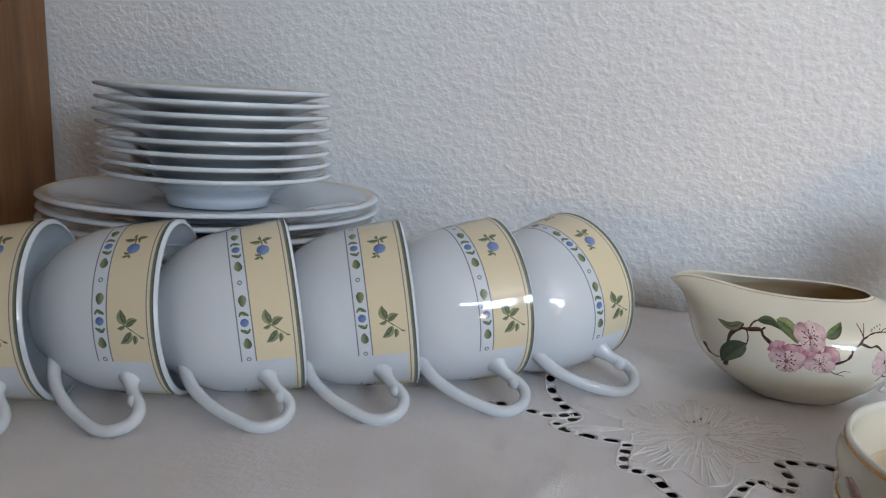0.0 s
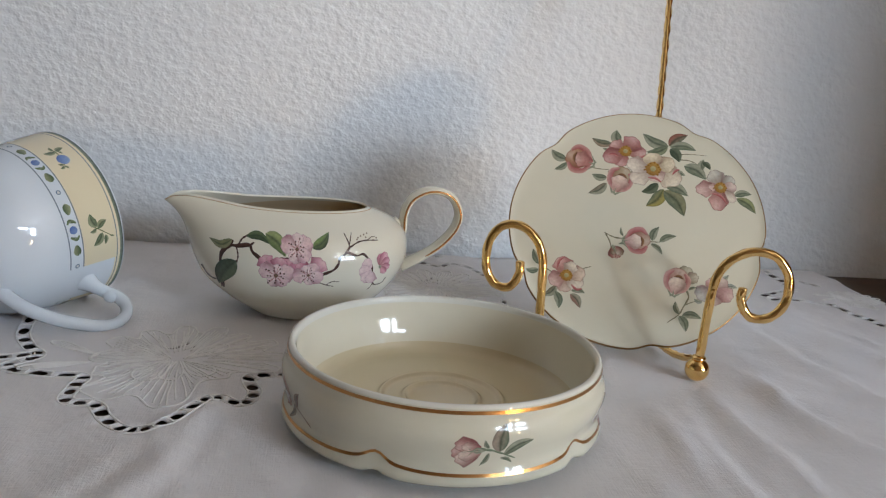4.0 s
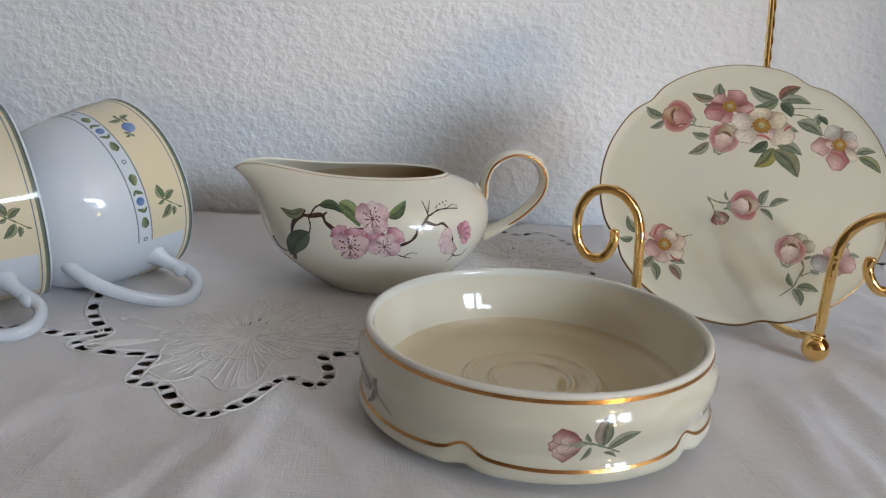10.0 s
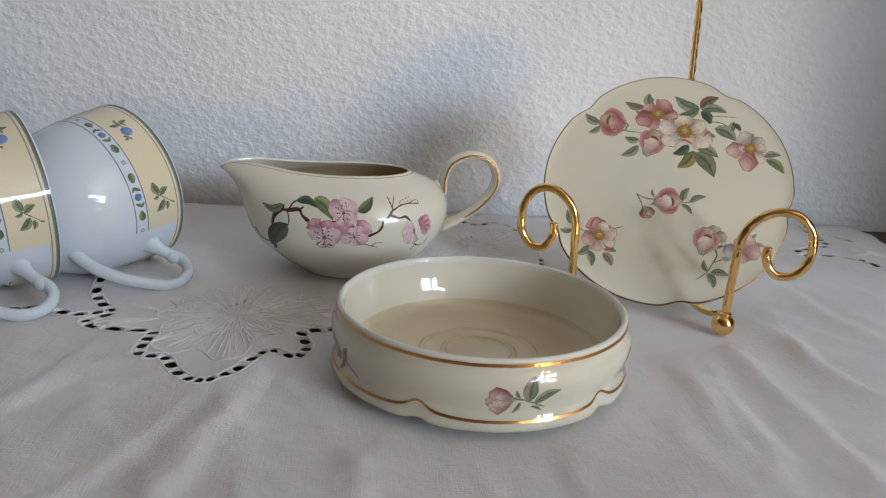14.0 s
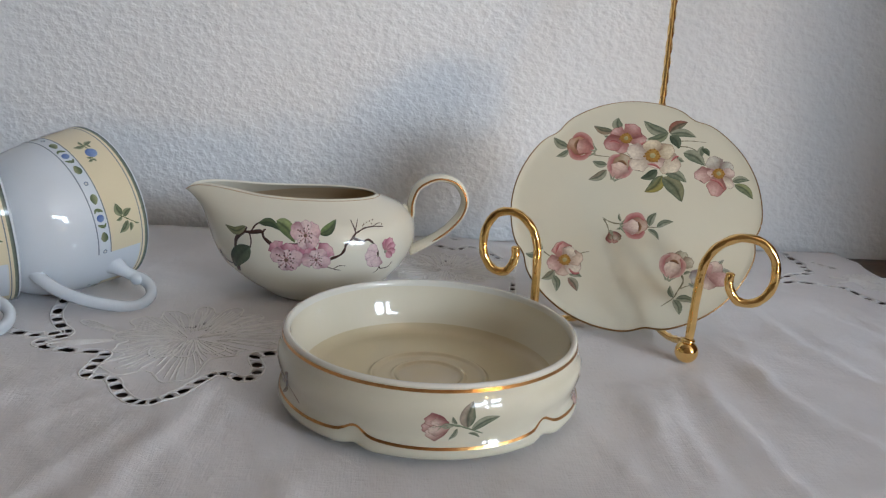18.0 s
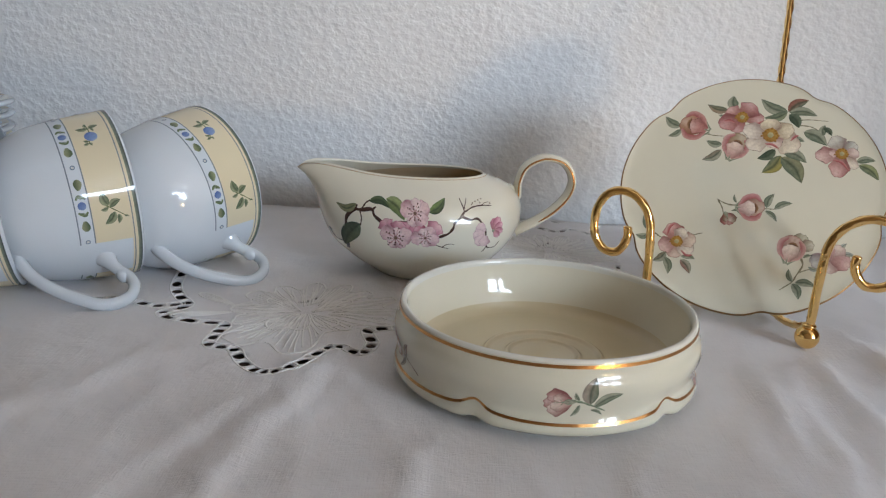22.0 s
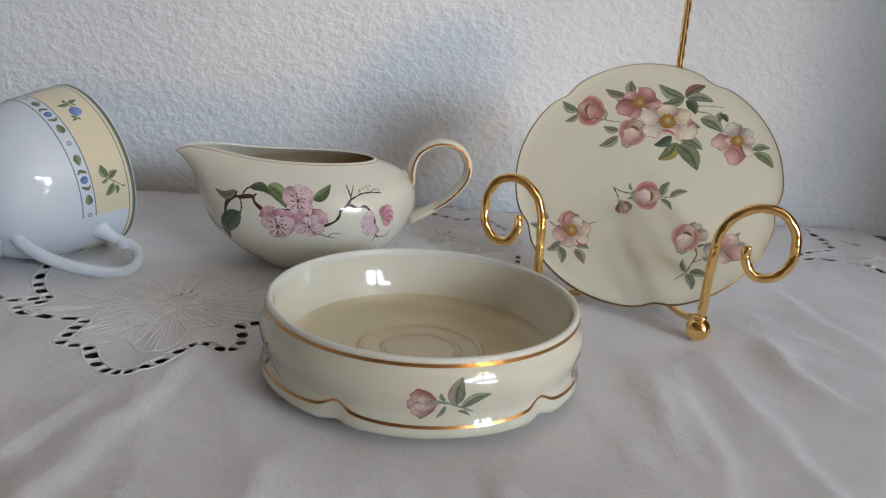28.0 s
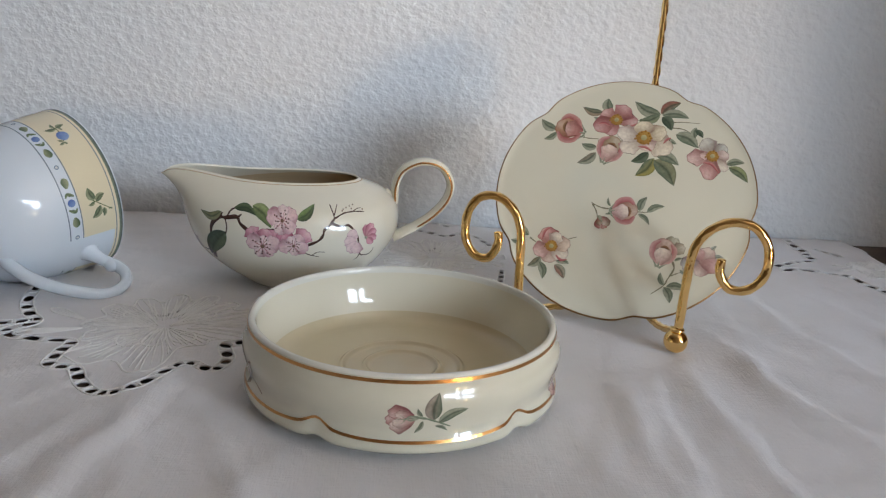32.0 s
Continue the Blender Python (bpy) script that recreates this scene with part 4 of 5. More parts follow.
mesh_object("foot_ring", *grid(lambda u, v: Vector(((0.0268 - 0.0022 * abs(2 * v - 1)) * math.cos(2 * math.pi * u), (0.0222 - 0.002 * abs(2 * v - 1)) * math.sin(2 * math.pi * u), -0.0006 + 0.003 * v)), 64, 4, True, (0, 1)), IVORY, sauce)
HANDLE = [(0.0500, 0, 0.0425), (0.0528, 0, 0.0462), (0.0530, 0, 0.0552), (0.0570, 0, 0.0640), (0.0675, 0, 0.0690), (0.0788, 0, 0.0664), (0.0846, 0, 0.0572), (0.0828, 0, 0.0475), (0.0748, 0, 0.0380), (0.0645, 0, 0.0308), (0.0525, 0, 0.0245)]
hv, hf = tube(HANDLE, lambda s: 0.0058 + 0.001 * max(0, s * 6 - 5), 56, 14, flat=0.40, up=(0, 1, 0), round_ends=False)
boat_handle = mesh_object("handle", hv, hf, IVORY, sauce)
mesh_object("knuckle", *tube([(0.0470, 0, 0.0515), (0.0515, 0, 0.0492), (0.0545, 0, 0.0500)], lambda s: 0.0042 - 0.0012 * s, 16, 12, flat=0.55, up=(0, 1, 0)), IVORY, boat_handle)
for side in (-1, 1):
    mesh_object("scroll", *tube([(0.0490, side * 0.0040, 0.0470), (0.0440, side * 0.0085, 0.0480), (0.0425, side * 0.0130, 0.0440), (0.0445, side * 0.0150, 0.0390)], lambda s: 0.0016 - 0.0009 * s, 18, 8), IVORY, boat_handle)
for side in (-1, 1):
    mesh_object("gilt_line", *tube([(x, side * 0.0055, z) for x, y, z in HANDLE[1:10]], 0.00060, 60, 6), GILT, boat_handle, "gold line along the handle")
mesh_object("gilt_rim", *grid(lambda u, v: boat(2 * math.pi * u, 0.9950 + 0.0028 * v, -0.0002), NB, 1, True), GILT, sauce, "worn gold line under the rim")


def on_boat(x, z, lift):
    h = z / BOAT_H
    l, r = smooth_interp(z, BOAT_Z, BOAT_L), smooth_interp(z, BOAT_Z, BOAT_R)
    c = max(-0.995, min(0.995, x / r if x > 0 else -x / l))
    th = -math.acos(c)
    p, a, b_ = boat(th, h), boat(th + 0.01, h), boat(th, h + 0.01)
    n = (a - p).cross(b_ - p).normalized()
    return p + n * (lift if n.y < 0 else -lift)


def branch(pts, w, taper=0.5, name="painted_twig"):
    """A painted twig through places in tenths of a millimetre: along the boat, and over its foot."""
    stem(e, sauce, [(a * 1e-4, c * 1e-4) for a, c in pts], w, TWIG, taper, name)


e = Enamel(on_boat)
branch([(-441, 183), (-452, 277), (-456, 350), (-444, 394), (-407, 424), (-372, 428), (-317, 438), (-302, 412), (-273, 389), (-238, 366)], 0.0009, 0.1)
branch([(-312, 436), (-300, 448), (-292, 452)], 0.0006)
branch([(-420, 412), (-402, 436), (-394, 450)], 0.0007)
branch([(-553, 285), (-521, 236), (-482, 226), (-452, 249)], 0.0006)
branch([(-379, 424), (-370, 384), (-376, 345)], 0.00035, 0.1)
branch([(-373, 428), (-349, 464), (-318, 482)], 0.0004, 0.1)
branch([(-224, 375), (-171, 389), (-120, 392)], 0.0006, 0.1)
branch([(46, 316), (98, 337), (123, 366), (131, 394), (159, 417), (184, 450)], 0.0007, 0.2)
branch([(184, 446), (174, 473), (156, 508)], 0.0004)
branch([(181, 462), (188, 486), (195, 508)], 0.0003)
branch([(186, 448), (229, 468), (278, 473), (338, 468)], 0.0004)
branch([(278, 473), (300, 484), (322, 486)], 0.00022)
branch([(170, 424), (219, 406), (256, 410), (294, 370), (309, 323), (307, 277), (327, 230)], 0.0006, 0.4)
branch([(327, 232), (370, 232), (396, 262)], 0.0003)
branch([(318, 244), (306, 222), (290, 210)], 0.00028)
branch([(26, 274), (66, 258), (104, 249)], 0.0003)
branch([(66, 258), (95, 276), (134, 274)], 0.00025)
for x0, y0, x1, y1, w, ca, cb, bend in ((-399, 452, -512, 440, 0.34, (0.22, 0.24, 0.13), (0.30, 0.30, 0.18), 0.22), (-378, 356, -462, 205, 0.56, LEAF_DARK, (0.13, 0.18, 0.11), -0.10),
                                        (-330, 476, -212, 452, 0.30, LEAF_DARK, (0.12, 0.18, 0.09), 0.16), (-238, 494, -140, 400, 0.50, (0.14, 0.20, 0.09), (0.36, 0.45, 0.20), 0.14), (-10, 446, 78, 510, 0.46, LEAF_DARK, (0.22, 0.33, 0.12), -0.10)):
    leaf(e, sauce, x0 * 1e-4, y0 * 1e-4, x1 * 1e-4, y1 * 1e-4, w, ca, cb, bend)
CHERRY = ((0.76, 0.50, 0.55), (0.80, 0.62, 0.65), (0.72, 0.45, 0.51), (0.79, 0.59, 0.62), (0.75, 0.49, 0.55))
ROSE = ((0.66, 0.27, 0.36), (0.74, 0.42, 0.49), (0.62, 0.24, 0.33), (0.70, 0.35, 0.43))
# deeper petals behind, then the three open blossoms
for x, y, ang, ln in ((-215, 338, 2.2, 70), (-150, 326, 0.9, 72), (-175, 330, 1.5, 66), (-70, 328, 1.7, 62), (-5, 330, 0.9, 80), (-40, 326, 2.2, 60)):
    petal(e, x * 1e-4, y * 1e-4, ang, ln * 1e-4, 0.62, (0.60, 0.26, 0.34), ROSE[(x * 7) % 4], (0.46, 0.14, 0.24), 0.0, 1 if x % 2 else -1)
    e.make("blossom_petal", sauce)
for x, y, r, turn, sq, tones in ((-184, 302, 108, 0.35, 0.62, CHERRY), (-26, 312, 78, 0.9, 0.84, CHERRY), (-84, 436, 88, 0.45, 0.86, CHERRY)):
    flower(e, sauce, x * 1e-4, y * 1e-4, r * 1e-4, (0.88, 0.80, 0.78), (0.78, 0.58, 0.61), (0.55, 0.25, 0.34), turn, 5, sq, (0.22, 0.10, 0.08), 18, tones, "cherry_blossom")
for x, y, ang, ln in ((300, 338, 2.5, 62), (298, 330, 3.3, 68), (300, 320, 4.0, 72), (303, 318, 4.6, 66)):
    petal(e, x * 1e-4, y * 1e-4, ang, ln * 1e-4, 0.50, (0.74, 0.56, 0.58), (0.78, 0.59, 0.62), (0.56, 0.30, 0.40), 0.0, 1)
e.make("closed_blossom", sauce)
for ang, ln in ((1.55, 66), (1.15, 74), (0.55, 62), (-0.2, 58), (-0.9, 54)):
    petal(e, 0.0347, 0.0340, ang, ln * 1e-4, 0.34, (0.62, 0.34, 0.36), (0.68, 0.30, 0.40), (0.46, 0.14, 0.24), 0.0, 1)
dot(e, 0.0345, 0.0338, 0.0008, LEAF, LEAF_PALE)
e.make("closed_blossom", sauce)
for x, y in ((225, 482), (240, 488), (257, 493), (275, 497), (267, 482), (219, 476), (324, 476)):
    dot(e, x * 1e-4, y * 1e-4, 0.00034, (0.16, 0.09, 0.06))
    e.make("painted_bud", sauce)


# ---------------------------------------------------------------- bottle coaster
DISH_TURN = radians(DISH_NOTCH)
DISH_LOW, DISH_H = 0.0027, 0.0311
DISH_Z = (0.0027, 0.0038, 0.0055, 0.0082, 0.0112, 0.0145, 0.0180, 0.0210, 0.0232, 0.0247, 0.0262, 0.0288, 0.0311)
DISH_R = (0.0626, 0.0639, 0.0643, 0.0635, 0.0626, 0.0632, 0.0643, 0.0648, 0.0646, 0.0640, 0.0633, 0.0629, 0.0625)


def notch(theta, power=9.0):
    """1 at the joints of the five lobes, 0 between them."""
    return math.exp(-power * (1 - math.cos(5 * (theta - DISH_TURN))) / 2)


def on_dish(u, z, lift):
    th = u / 0.061
    fade = max(0.0, 1 - (z - DISH_LOW) / 0.015) ** 1.3
    r = smooth_interp(z, DISH_Z, DISH_R)
    r *= 1 - fade * (0.026 * notch(th, 34) - 0.012 * (1 - notch(th, 1.5)))
    return Vector(((r + lift) * math.cos(th), (r + lift) * math.sin(th), z + 0.0013 * notch(th, 34) * max(0.0, 1 - (z - DISH_LOW) / 0.005)))


dish = thing("bottle_coaster", pose(*DISH_AT, 0.0012, 0, 0, 0), "round cream porcelain coaster with gold lines and a painted rosebud", "coaster")


def dish_shell(u, v):
    th = 2 * math.pi * u * 0.061
    return on_dish(th, DISH_LOW + (DISH_H - DISH_LOW) * v, 0)


def dish_inner(u, v):
    """The rounded lip and the wall inside, which curves into the floor."""
    th, k = 2 * math.pi * u, round(v)
    if k == 0:
        return on_dish(th * 0.061, DISH_H, 0)
    if k < 6:
        a = math.pi * (k - 0.5) / 6
        r, z = 0.0611 + 0.0013 * math.cos(a), 0.0311 + 0.0012 * math.sin(a)
    else:
        f = (k - 6) / 14
        r = smooth_interp(f, (0, 0.25, 0.5, 0.75, 1.0), (0.0597, 0.0592, 0.0582, 0.0567, 0.0548))
        z = smooth_interp(f, (0, 0.25, 0.5, 0.75, 1.0), (0.0308, 0.0262, 0.0215, 0.0165, 0.0118))
    return Vector((r * math.cos(th), r * math.sin(th), z))


def dish_well(u, v):
    """The floor inside, with two raised rings."""
    r = 0.0549 - 0.0539 * v
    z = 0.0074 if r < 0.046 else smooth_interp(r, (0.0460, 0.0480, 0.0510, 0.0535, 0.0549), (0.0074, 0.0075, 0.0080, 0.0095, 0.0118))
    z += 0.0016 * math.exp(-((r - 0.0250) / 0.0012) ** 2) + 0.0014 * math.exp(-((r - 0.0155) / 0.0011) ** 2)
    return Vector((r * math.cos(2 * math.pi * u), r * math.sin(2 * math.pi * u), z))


mesh_object("body", *grid(dish_shell, 200, 26, True, (0,)), CREAM, dish)
mesh_object("foot_ring", *lathe([(0.050, 0.0040), (0.0535, 0.0040), (0.0525, 0.0004), (0.0515, 0.0), (0.0500, 0.0004)], 96), CREAM, dish)
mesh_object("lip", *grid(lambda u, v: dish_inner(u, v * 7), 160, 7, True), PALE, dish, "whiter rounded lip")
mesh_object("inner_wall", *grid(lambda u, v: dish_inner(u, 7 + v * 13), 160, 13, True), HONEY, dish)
# floor coloured darker than the body to stand for its shade
mesh_object("well", *grid(dish_well, 120, 90, True, (1,)), SHADED_CREAM, dish, "amber-tinted glazed floor with two raised rings")
mesh_object("gilt_rim", *grid(lambda u, v: on_dish(2 * math.pi * u * 0.061, 0.0293 + 0.0013 * v, 0.00012), 120, 2, True), GILT, dish, "gold line below the rim")


def gilt_wave(u, v):
    th = 2 * math.pi * u
    z = 0.0080 + 0.0026 * notch(th, 34) + 0.0012 * notch(th, 5) - 0.0005 * (1 - notch(th, 1.2)) + 0.0011 * (v - 0.5)
    return on_dish(th * 0.061, z, 0.00012)


mesh_object("gilt_wave", *grid(gilt_wave, 200, 2, True), GILT, dish, "curving gold line round the foot")
e = Enamel(on_dish)
du = radians(-91) * 0.061 - 0.0014
stem(e, dish, [(du + 0.007, 0.0176), (du + 0.0115, 0.0166), (du + 0.0195, 0.0128)], 0.0006, LEAF)
leaf(e, dish, du + 0.0135, 0.0160, du + 0.0150, 0.0262, 0.56, LEAF, (0.44, 0.36, 0.30))
leaf(e, dish, du + 0.0150, 0.0146, du + 0.0250, 0.0198, 0.36)
leaf(e, dish, du + 0.0098, 0.0158, du + 0.0070, 0.0108, 0.3)
leaf(e, dish, du + 0.0095, 0.0178, du + 0.0078, 0.0212, 0.4)
leaf(e, dish, du + 0.0140, 0.0135, du + 0.0185, 0.0112, 0.28)
rosebud(e, dish, du + 0.0024, 0.0166, 0.0056, math.pi + 0.12, (0.58, 0.33, 0.30), (0.34, 0.11, 0.12), (0.74, 0.57, 0.50))
dl = radians(-157) * 0.061
stem(e, dish, [(dl - 0.008, 0.020), (dl, 0.015), (dl + 0.012, 0.0105)], 0.0005, (0.22, 0.16, 0.13))
leaf(e, dish, dl + 0.002, 0.0145, dl + 0.006, 0.0215, 0.4, (0.30, 0.20, 0.16), (0.45, 0.36, 0.30))
leaf(e, dish, dl, 0.015, dl - 0.004, 0.0085, 0.4, (0.25, 0.2, 0.15), (0.42, 0.36, 0.28))
flower(e, dish, dl - 0.009, 0.0165, 0.0065, PINK, PINK_PALE, PINK_DEEP, 0.5)
for k in (1, 2, 3):
    dk = radians(-91 + 72 * k) * 0.061
    rosebud(e, dish, dk, 0.0140, 0.0066, math.pi + 0.2)
    leaf(e, dish, dk + 0.0085, 0.0125, dk + 0.0150, 0.0215, 0.45)


# ---------------------------------------------------------------- standing plate
PLATE_R = 0.0671
plate_m = Matrix.Translation(PLATE_AT) @ pose(0, 0, 0, 0, 0, PLATE_YAW) @ pose(0, 0, 0, 90 - PLATE_LEAN, 0, 0) @ pose(0, 0, 0, 0, 0, PLATE_SPIN)
show_plate = thing("show_plate", plate_m, "cream scalloped porcelain plate painted with wild roses, on a gold stand", "plate")


def plate_edge(th):
    q = math.exp(-16 * (1 - math.cos(5 * (th - radians(-79.5)))) / 2)
    return PLATE_R * (1 - 0.034 * q + 0.006 * math.cos(5 * (th - radians(-79.5)) + math.pi))


def dish_height(f):
    return 0.0007 * max(0.0, (f - 0.55) / 0.45) ** 2 + 0.0006 * max(0.0, (f - 0.93) / 0.07) ** 2


def on_plate(x, y, lift):
    f = math.hypot(x, y) / plate_edge(math.atan2(y, x))
    return Vector((x, y, dish_height(min(f, 1)) + lift))


def plate_shell(u, v):
    th = 2 * math.pi * u
    if v < 0.5:
        f = 0.02 + 0.98 * (1 - (1 - 2 * v) ** 2.6)
        z = dish_height(f)
    else:
        f = 0.02 + 0.98 * (1 - (2 * v - 1) ** 2.6)
        z = dish_height(f) - 0.0030 + (0.0014 if f > 0.99 else 0)
    r = plate_edge(th) * f
    return Vector((r * math.cos(th), r * math.sin(th), z))


mesh_object("body", *grid(plate_shell, 200, 41, True, (0, 1)), CREAM, show_plate)
mesh_object("gilt_edge", *tube([(plate_edge(2 * math.pi * k / 240) * 1.001 * math.cos(2 * math.pi * k / 240), plate_edge(2 * math.pi * k / 240) * 1.001 * math.sin(2 * math.pi * k / 240), 0.0003) for k in range(241)], 0.00080, 0, 6), DARKGILT, show_plate, "thin worn brown-gold edge")
e = Enamel(on_plate)


def at(q, p):
    """A place of the painted design, from its sketch's grid to metres on the plate."""
    return (-0.0728 + 1.1966e-4 * q + 1.615e-5 * p - 1.096e-8 * q * p + 1.7e-9 * p * p, 0.06709 + 1.011e-5 * q - 1.4348e-4 * p + 5.74e-9 * q * p + 1.125e-8 * p * p)


def pleaf(x0, y0, x1, y1, w=0.42, a=LEAF, b_=LEAF_PALE, low=0):
    leaf(e, show_plate, *at(x0, y0 + low), *at(x1, y1 + low), w, a, b_)


def pstem(pts, w=0.0004, low=0):
    stem(e, show_plate, [at(a, c + low) for a, c in pts], w)


K = 0.00012
CRIMSON, CREAMY, BLUSH = (0.36, 0.08, 0.09), (0.83, 0.77, 0.66), (0.70, 0.46, 0.43)


def wild_rose(cx, cy, petals, folds, size):
    """An open rose of single petals in the sketch's grid: tip, width and tone of each, then the dark folded rims and the heart."""
    x, y = at(cx, cy)
    made = []
    for k, (dx, dy, wide, tone) in enumerate(petals):
        px, py = at(cx + dx, cy + dy)
        petal(e, x, y, math.atan2(py - y, px - x), math.hypot(px - x, py - y), wide, blend(tone, (0.20, 0.08, 0.05), 0.70), tone, blend(tone, CRIMSON, 0.45), 0.0, 1 if k % 2 else -1, 0.03)
        made.append(e.make("petal", None))
    for pts in folds:
        e.stroke([at(cx + dx, cy + dy) for dx, dy in pts], lambda s: 0.00072 * math.sin(math.pi * (0.08 + 0.84 * s)), lambda s, t: blend(CRIMSON, (0.60, 0.27, 0.25), 0.5 + 0.5 * t), 10, 3)
    dot(e, x, y, size * K, (0.34, 0.17, 0.05), (0.50, 0.30, 0.07))
    for k in range(13):
        a = 2 * math.pi * k / 13
        q = size * K * (0.98 + 0.16 * math.sin(4.7 * k))
        dot(e, x + q * math.cos(a), y + 0.85 * q * math.sin(a), size * K * 0.15, (0.20, 0.085, 0.02), (0.46, 0.25, 0.06))
    dot(e, x, y, size * K * 0.40, (0.30, 0.29, 0.13), (0.56, 0.50, 0.28))
    ob = e.make("painted_flower", show_plate)
    for p in made:
        p.parent = ob


def cupped_bud(cx, cy, size, turn, back, rim, front):
    """A round half-open rose in the sketch's grid: back petal, two curled side petals, a pale front petal and the dark gap between them."""
    c, s_ = size * math.cos(turn), size * math.sin(turn)

    def put(a, b_):
        return at(cx + a * c - b_ * s_, cy + a * s_ + b_ * c)

    def lobe(a0, b0, a1, b1, wide, tone, shade):
        (x0, y0), (x1, y1) = put(a0, b0), put(a1, b1)
        petal(e, x0, y0, math.atan2(y1 - y0, x1 - x0), math.hypot(x1 - x0, y1 - y0), wide, blend(tone, CRIMSON, 0.55), tone, blend(tone, CRIMSON, 0.5), 0.0, shade, 0.02)
        made.append(e.make("petal", None))
    made = []
    lobe(-0.8, 0.0, 0.95, -0.08, 0.48, back, 1)
    for side in (-1, 1):
        e.stroke([put(-0.85, side * 0.15), put(-0.40, side * 0.68), put(0.30, side * 0.80), put(0.72, side * 0.42)], lambda s: 0.20 * size * K * math.sin(math.pi * (0.10 + 0.80 * s)) ** 0.7,
                 lambda s, t: blend(blend(rim, CRIMSON, 0.75), blend(rim, (0.78, 0.58, 0.52), 0.35), 0.5 - 0.5 * t * side), 14, 5)
        made.append(e.make("petal", None))
    lobe(-1.0, 0.06, 0.42, 0.10, 0.42, front, -1)
    e.stroke([put(0.26, -0.28), put(0.40, 0.05), put(0.30, 0.42)], lambda s: 0.11 * size * K * math.sin(math.pi * (0.1 + 0.8 * s)), lambda s, t: blend((0.12, 0.05, 0.03), (0.34, 0.20, 0.11), 0.5 + 0.5 * t), 8, 2)
    for b_ in (-0.55, 0.0, 0.6):
        e.stroke([put(-1.15, b_ * 0.15), put(-0.95, b_ * 0.5), put(-0.70, b_)], lambda s: 0.10 * size * K * (1 - 0.9 * s), lambda s, t: blend(LEAF, LEAF_PALE, 0.5 + 0.5 * t), 6, 2)
    ob = e.make("painted_bud", show_plate)
    for p in made:
        p.parent = ob


# the spray along the top
pstem([(330, 265), (385, 280), (440, 285)])
pstem([(765, 215), (820, 215), (890, 222)], 0.0003)
pstem([(760, 238), (815, 245), (860, 268)])
pleaf(242, 242, 172, 200, 0.5)
pleaf(245, 255, 185, 285, 0.42)
pleaf(455, 170, 362, 145, 0.4, LEAF, (0.40, 0.30, 0.22))
pleaf(485, 165, 478, 108, 0.75)
pleaf(470, 195, 412, 190, 0.4)
pleaf(430, 320, 360, 305, 0.5)
pleaf(428, 345, 342, 390, 0.42, (0.24, 0.20, 0.15), LEAF_PALE)
pleaf(715, 180, 598, 122, 0.40)
pleaf(712, 182, 615, 205, 0.42, LEAF, (0.30, 0.34, 0.22))
pleaf(718, 178, 803, 130, 0.5, LEAF, LEAF_RED)
pleaf(722, 182, 842, 198, 0.36)
pleaf(722, 190, 765, 250, 0.6, LEAF_DARK, LEAF)
pleaf(785, 268, 885, 328, 0.5)
pleaf(868, 285, 875, 238, 0.6)
pleaf(870, 250, 905, 285, 0.5, LEAF_DARK, LEAF)
pleaf(665, 345, 588, 385, 0.5, LEAF_DARK, LEAF)
pleaf(690, 372, 608, 448, 0.52, LEAF, (0.42, 0.36, 0.10))
pleaf(690, 380, 782, 494, 0.50, LEAF, (0.30, 0.30, 0.18))
pleaf(698, 355, 802, 404, 0.44)
pleaf(735, 300, 790, 310, 0.5)
pleaf(1010, 402, 1088, 398, 0.44)
pleaf(1020, 415, 1104, 484, 0.40, LEAF, (0.36, 0.40, 0.20))
cupped_bud(302, 240, 66, radians(198), (0.47, 0.27, 0.17), (0.50, 0.22, 0.20), (0.58, 0.32, 0.28))
ROSY = (0.57, 0.28, 0.28)
wild_rose(517, 202, ((-36, 66, 0.46, ROSY), (-70, -32, 0.52, (0.60, 0.32, 0.31)), (-102, 34, 0.40, (0.55, 0.26, 0.26)), (96, 8, 0.36, (0.60, 0.33, 0.32)), (54, -56, 0.58, ROSY)), (((40, 30), (70, 28), (94, 16)), ((-30, 24), (-55, 14), (-80, 16))), 27)
cupped_bud(490, 330, 62, radians(-62), (0.42, 0.34, 0.22), (0.56, 0.28, 0.28), (0.78, 0.62, 0.54))
wild_rose(643, 282, ((-104, 52, 0.40, CREAMY), (126, 60, 0.40, (0.82, 0.75, 0.60)), (-120, -30, 0.34, (0.84, 0.79, 0.70)), (98, -34, 0.40, (0.81, 0.74, 0.54)), (2, -72, 0.58, (0.82, 0.75, 0.56)), (36, 56, 0.52, (0.79, 0.64, 0.57))), (((-24, 38), (11, 43), (37, 60)), ((87, 26), (104, 8), (121, 2))), 34)
wild_rose(948, 366, ((-34, -78, 0.44, (0.60, 0.60, 0.54)), (58, -44, 0.44, (0.55, 0.57, 0.52)), (72, 2, 0.40, (0.70, 0.56, 0.52)), (64, 66, 0.28, CREAMY), (-112, 8, 0.36, BLUSH), (-16, 104, 0.37, (0.66, 0.38, 0.36)), (-54, -4, 0.38, (0.76, 0.55, 0.50))), (((-38, 26), (0, 38), (30, 74)),), 26)
low = 453.6
# the small single buds
pstem([(515, 142), (470, 138), (440, 128), (412, 112)], 0.0005, low)
pstem([(418, 118), (435, 150), (445, 185), (470, 215)], 0.0004, low)
pstem([(620, 155), (660, 158), (690, 155)], 0.0003, low)
pleaf(632, 152, 665, 90, 0.46, LEAF_PALE, LEAF, low)
pleaf(665, 158, 744, 132, 0.36, LEAF_PALE, LEAF, low)
pleaf(625, 165, 676, 214, 0.32, LEAF_PALE, LEAF, low)
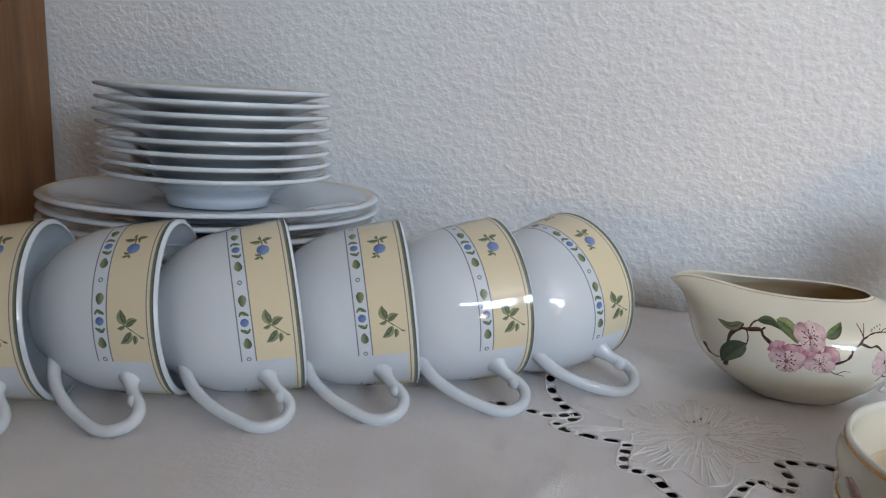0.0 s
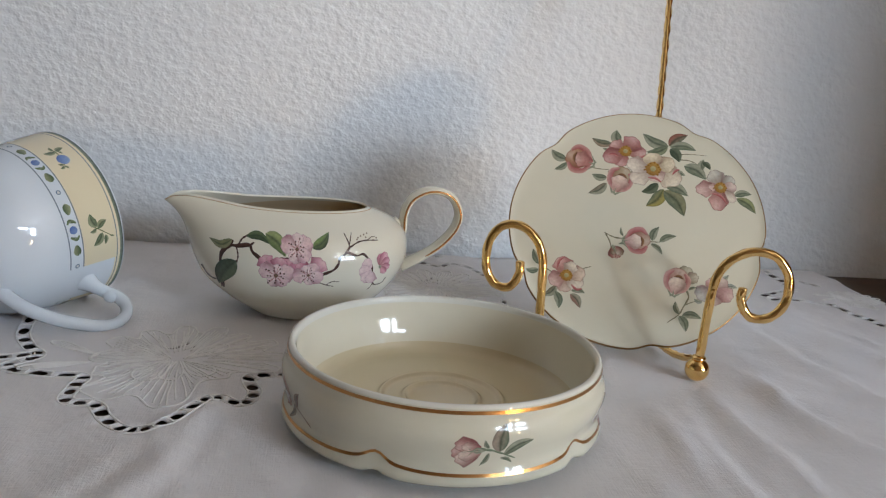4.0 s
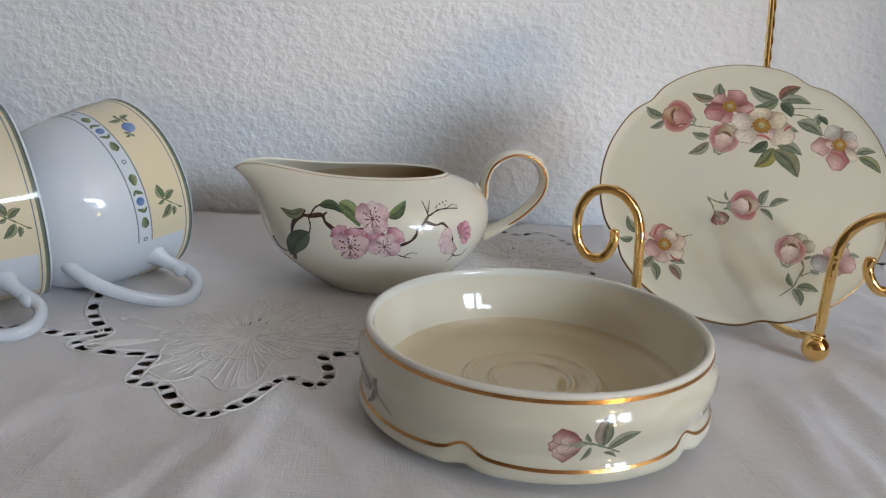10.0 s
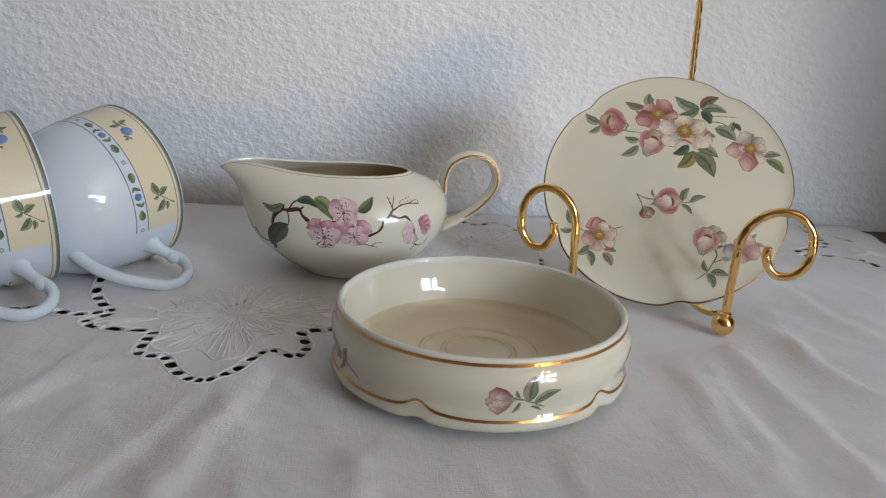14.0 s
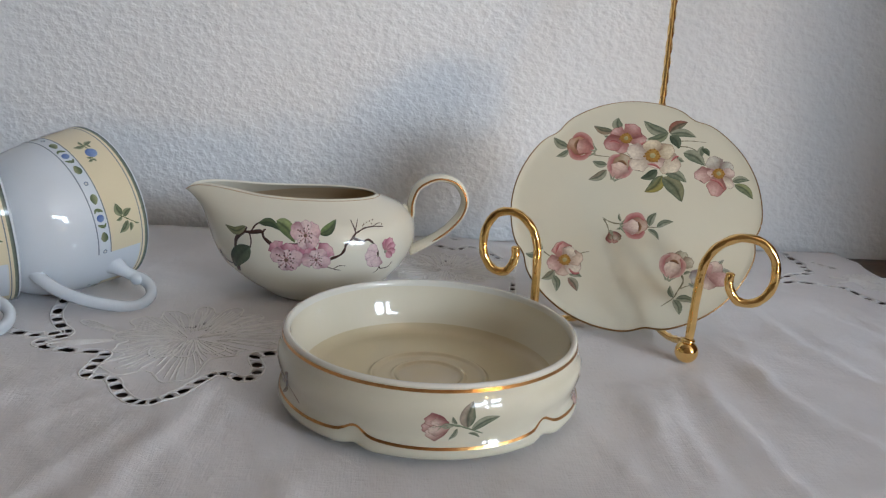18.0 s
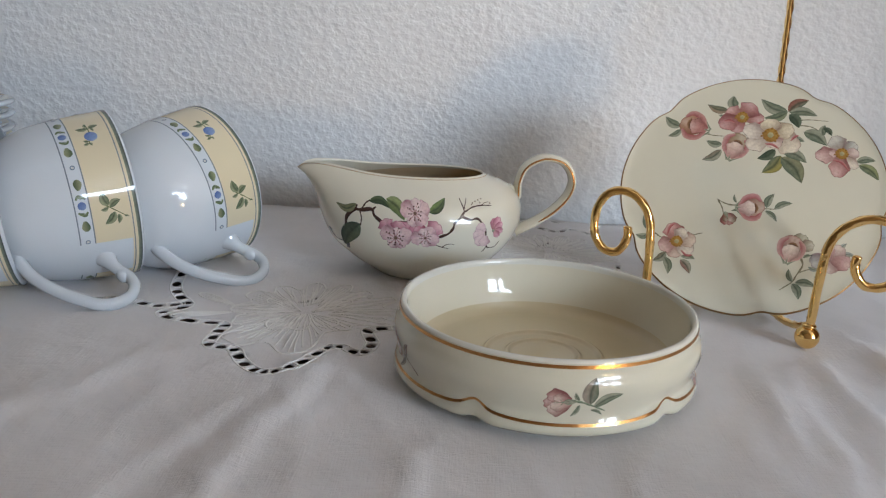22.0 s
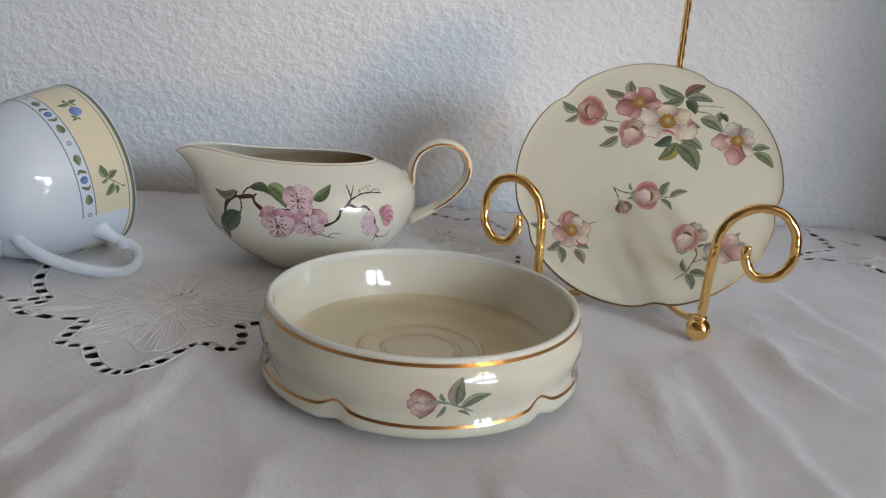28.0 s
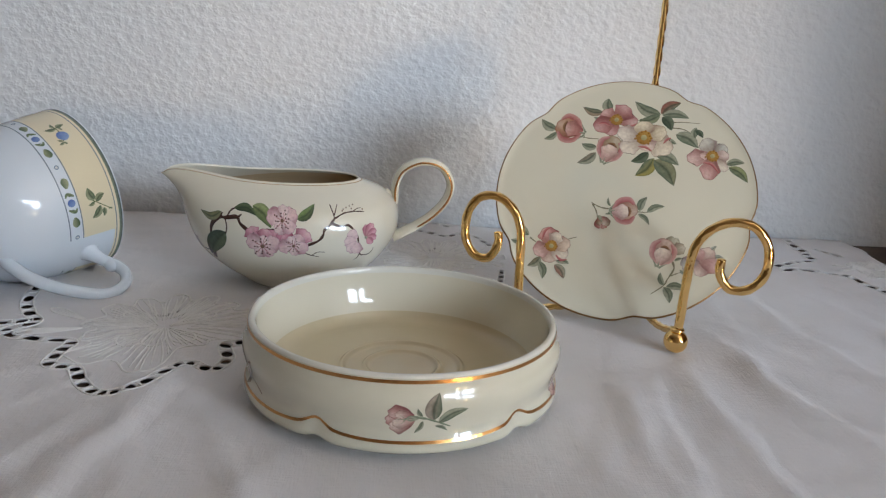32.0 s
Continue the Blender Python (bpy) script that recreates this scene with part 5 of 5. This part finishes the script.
pleaf(515, 145, 475, 165, 0.3, LEAF_PALE, LEAF, low)
pleaf(500, 130, 490, 92, 0.3, LEAF_PALE, LEAF, low)
rosebud(e, show_plate, *at(462, 200 + low), 34 * K, radians(-62), (0.45, 0.20, 0.18), (0.30, 0.12, 0.10), (0.34, 0.28, 0.20))
cupped_bud(564, 150 + low, 62, 0.0, (0.55, 0.39, 0.30), (0.54, 0.22, 0.23), (0.82, 0.72, 0.66))
pstem([(130, 265), (150, 280), (170, 290)], 0.0004, low)
pstem([(285, 282), (315, 272), (348, 265)], 0.0004, low)
pleaf(125, 255, 78, 185, 0.4, LEAF_PALE, LEAF, low)
pleaf(100, 275, 40, 275, 0.5, LEAF_PALE, LEAF, low)
pleaf(180, 350, 118, 390, 0.5, (0.2, 0.17, 0.11), LEAF_PALE, low)
pleaf(172, 372, 188, 448, 0.45, LEAF_PALE, LEAF, low)
pleaf(250, 370, 312, 382, 0.45, LEAF_PALE, LEAF, low)
pleaf(245, 385, 288, 448, 0.5, (0.34, 0.16, 0.13), LEAF_PALE, low)
wild_rose(230, 303 + low, ((-20, 72, 0.52, (0.66, 0.50, 0.42)), (70, 52, 0.46, CREAMY), (-84, 24, 0.48, BLUSH), (88, -12, 0.44, (0.78, 0.64, 0.52)), (-24, -82, 0.50, (0.64, 0.34, 0.32)), (34, -58, 0.46, CREAMY)), (((-44, -30), (-30, -66), (-6, -80)), ((20, 40), (44, 62), (72, 60))), 26)
pstem([(782, 378), (788, 410), (760, 455), (740, 485), (685, 520)], 0.0005, low)
pstem([(775, 440), (810, 428), (845, 425)], 0.0003, low)
pleaf(742, 482, 728, 425, 0.42, LEAF_PALE, LEAF, low)
pleaf(755, 488, 842, 505, 0.42, LEAF_PALE, LEAF, low)
pleaf(742, 490, 768, 562, 0.5, LEAF_PALE, LEAF, low)
pleaf(790, 375, 828, 365, 0.35, LEAF_PALE, LEAF, low)
petal(e, *at(760, 345 + low), radians(75), 84 * K, 0.44, (0.24, 0.22, 0.15), (0.44, 0.44, 0.33), (0.34, 0.34, 0.26))
petal(e, *at(770, 340 + low), radians(35), 70 * K, 0.40, (0.28, 0.22, 0.16), (0.50, 0.46, 0.36), (0.36, 0.34, 0.26))
e.make("bud_petal", show_plate)
cupped_bud(738, 335 + low, 62, radians(-70), (0.58, 0.40, 0.34), (0.56, 0.32, 0.30), (0.82, 0.72, 0.62))
pleaf(850, 430, 812, 415, 0.5, LEAF_PALE, (0.4, 0.45, 0.42), low)
pleaf(945, 355, 975, 310, 0.4, LEAF_PALE, (0.4, 0.45, 0.42), low)
pleaf(950, 365, 1010, 370, 0.4, LEAF_PALE, (0.4, 0.45, 0.42), low)
flower(e, show_plate, *at(905, 385 + low), 80 * K, (0.60, 0.42, 0.38), PINK_PALE, (0.50, 0.34, 0.34), 0.9, 5, 0.95, None, 0, ((0.70, 0.56, 0.50), (0.66, 0.42, 0.40), (0.50, 0.52, 0.52)))

# ---------------------------------------------------------------- gold stand
stand = thing("plate_stand", pose(*STAND_AT, 0, 0, 0, STAND_YAW), "twisted gold wire plate stand with curled arms and ball feet", "plate stand")
FOOT_X, FOOT_Y = 0.0388, -0.0220
CURL = [(0.000, 0.0060), (0.0006, 0.0160), (0.0013, 0.0370), (0.0028, 0.0520), (0.0083, 0.0612), (0.0180, 0.0664), (0.0285, 0.0648), (0.0350, 0.0562), (0.0352, 0.0440), (0.0292, 0.0360), (0.0205, 0.0352), (0.0155, 0.0420), (0.0155, 0.0490)]
for side in (-1, 1):
    arm = mesh_object("curled_arm", *tube([(side * (FOOT_X + x * (1.0 if side > 0 else 0.84)), FOOT_Y + 0.06 * z, z) for x, z in CURL], 0.0023, 150, 14, twist=22, square=0.09), GOLD, stand)
    ring = lathe([(0.0016, 0.0112), (0.0031, 0.0114), (0.0036, 0.0122), (0.0031, 0.0131), (0.0016, 0.0133)], 24)
    mesh_object("collar", [(side * FOOT_X + x, FOOT_Y + y, z) for x, y, z in ring[0]], ring[1], GOLD, arm)
    sphere = lathe([(0.0058 * math.sin(math.pi * k / 16), 0.0064 - 0.0058 * math.cos(math.pi * k / 16)) for k in range(17)], 32)
    ball = mesh_object("ball_foot", [(side * FOOT_X + x, FOOT_Y + y, z) for x, y, z in sphere[0]], sphere[1], GOLD, arm, "polished gold ball foot")
    mesh_object("plate_rest", *tube([(side * (FOOT_X + 0.002), FOOT_Y + 0.001, 0.0125), (side * 0.036, -0.010, 0.0075), (side * 0.030, 0.004, 0.0040), (side * 0.018 + 0.005, 0.018, 0.0040), (0.0118, 0.0275, 0.0060)], 0.0021, 50, 8, twist=14, square=0.22), GOLD, stand)
ROD = [(0.0118, 0.0265, 0.0050), (0.0116, 0.0560, 0.0640), (0.0122, 0.0834, 0.1188), (0.0115, 0.1275, 0.2040)]
rod = mesh_object("back_rod", *tube(ROD, 0.0021, 90, 8, twist=45, square=0.25), GOLD, stand, "twisted upright gold rod")
mesh_object("rod_hook", *tube([(0.0120, 0.1245, 0.1990), (0.0088, 0.1190, 0.2000), (0.0083, 0.1180, 0.2060), (0.0123, 0.1240, 0.2110), (0.0140, 0.1310, 0.2215)], 0.0022, 40, 8, twist=14, square=0.25), GOLD, rod, "hooked end of the rod")
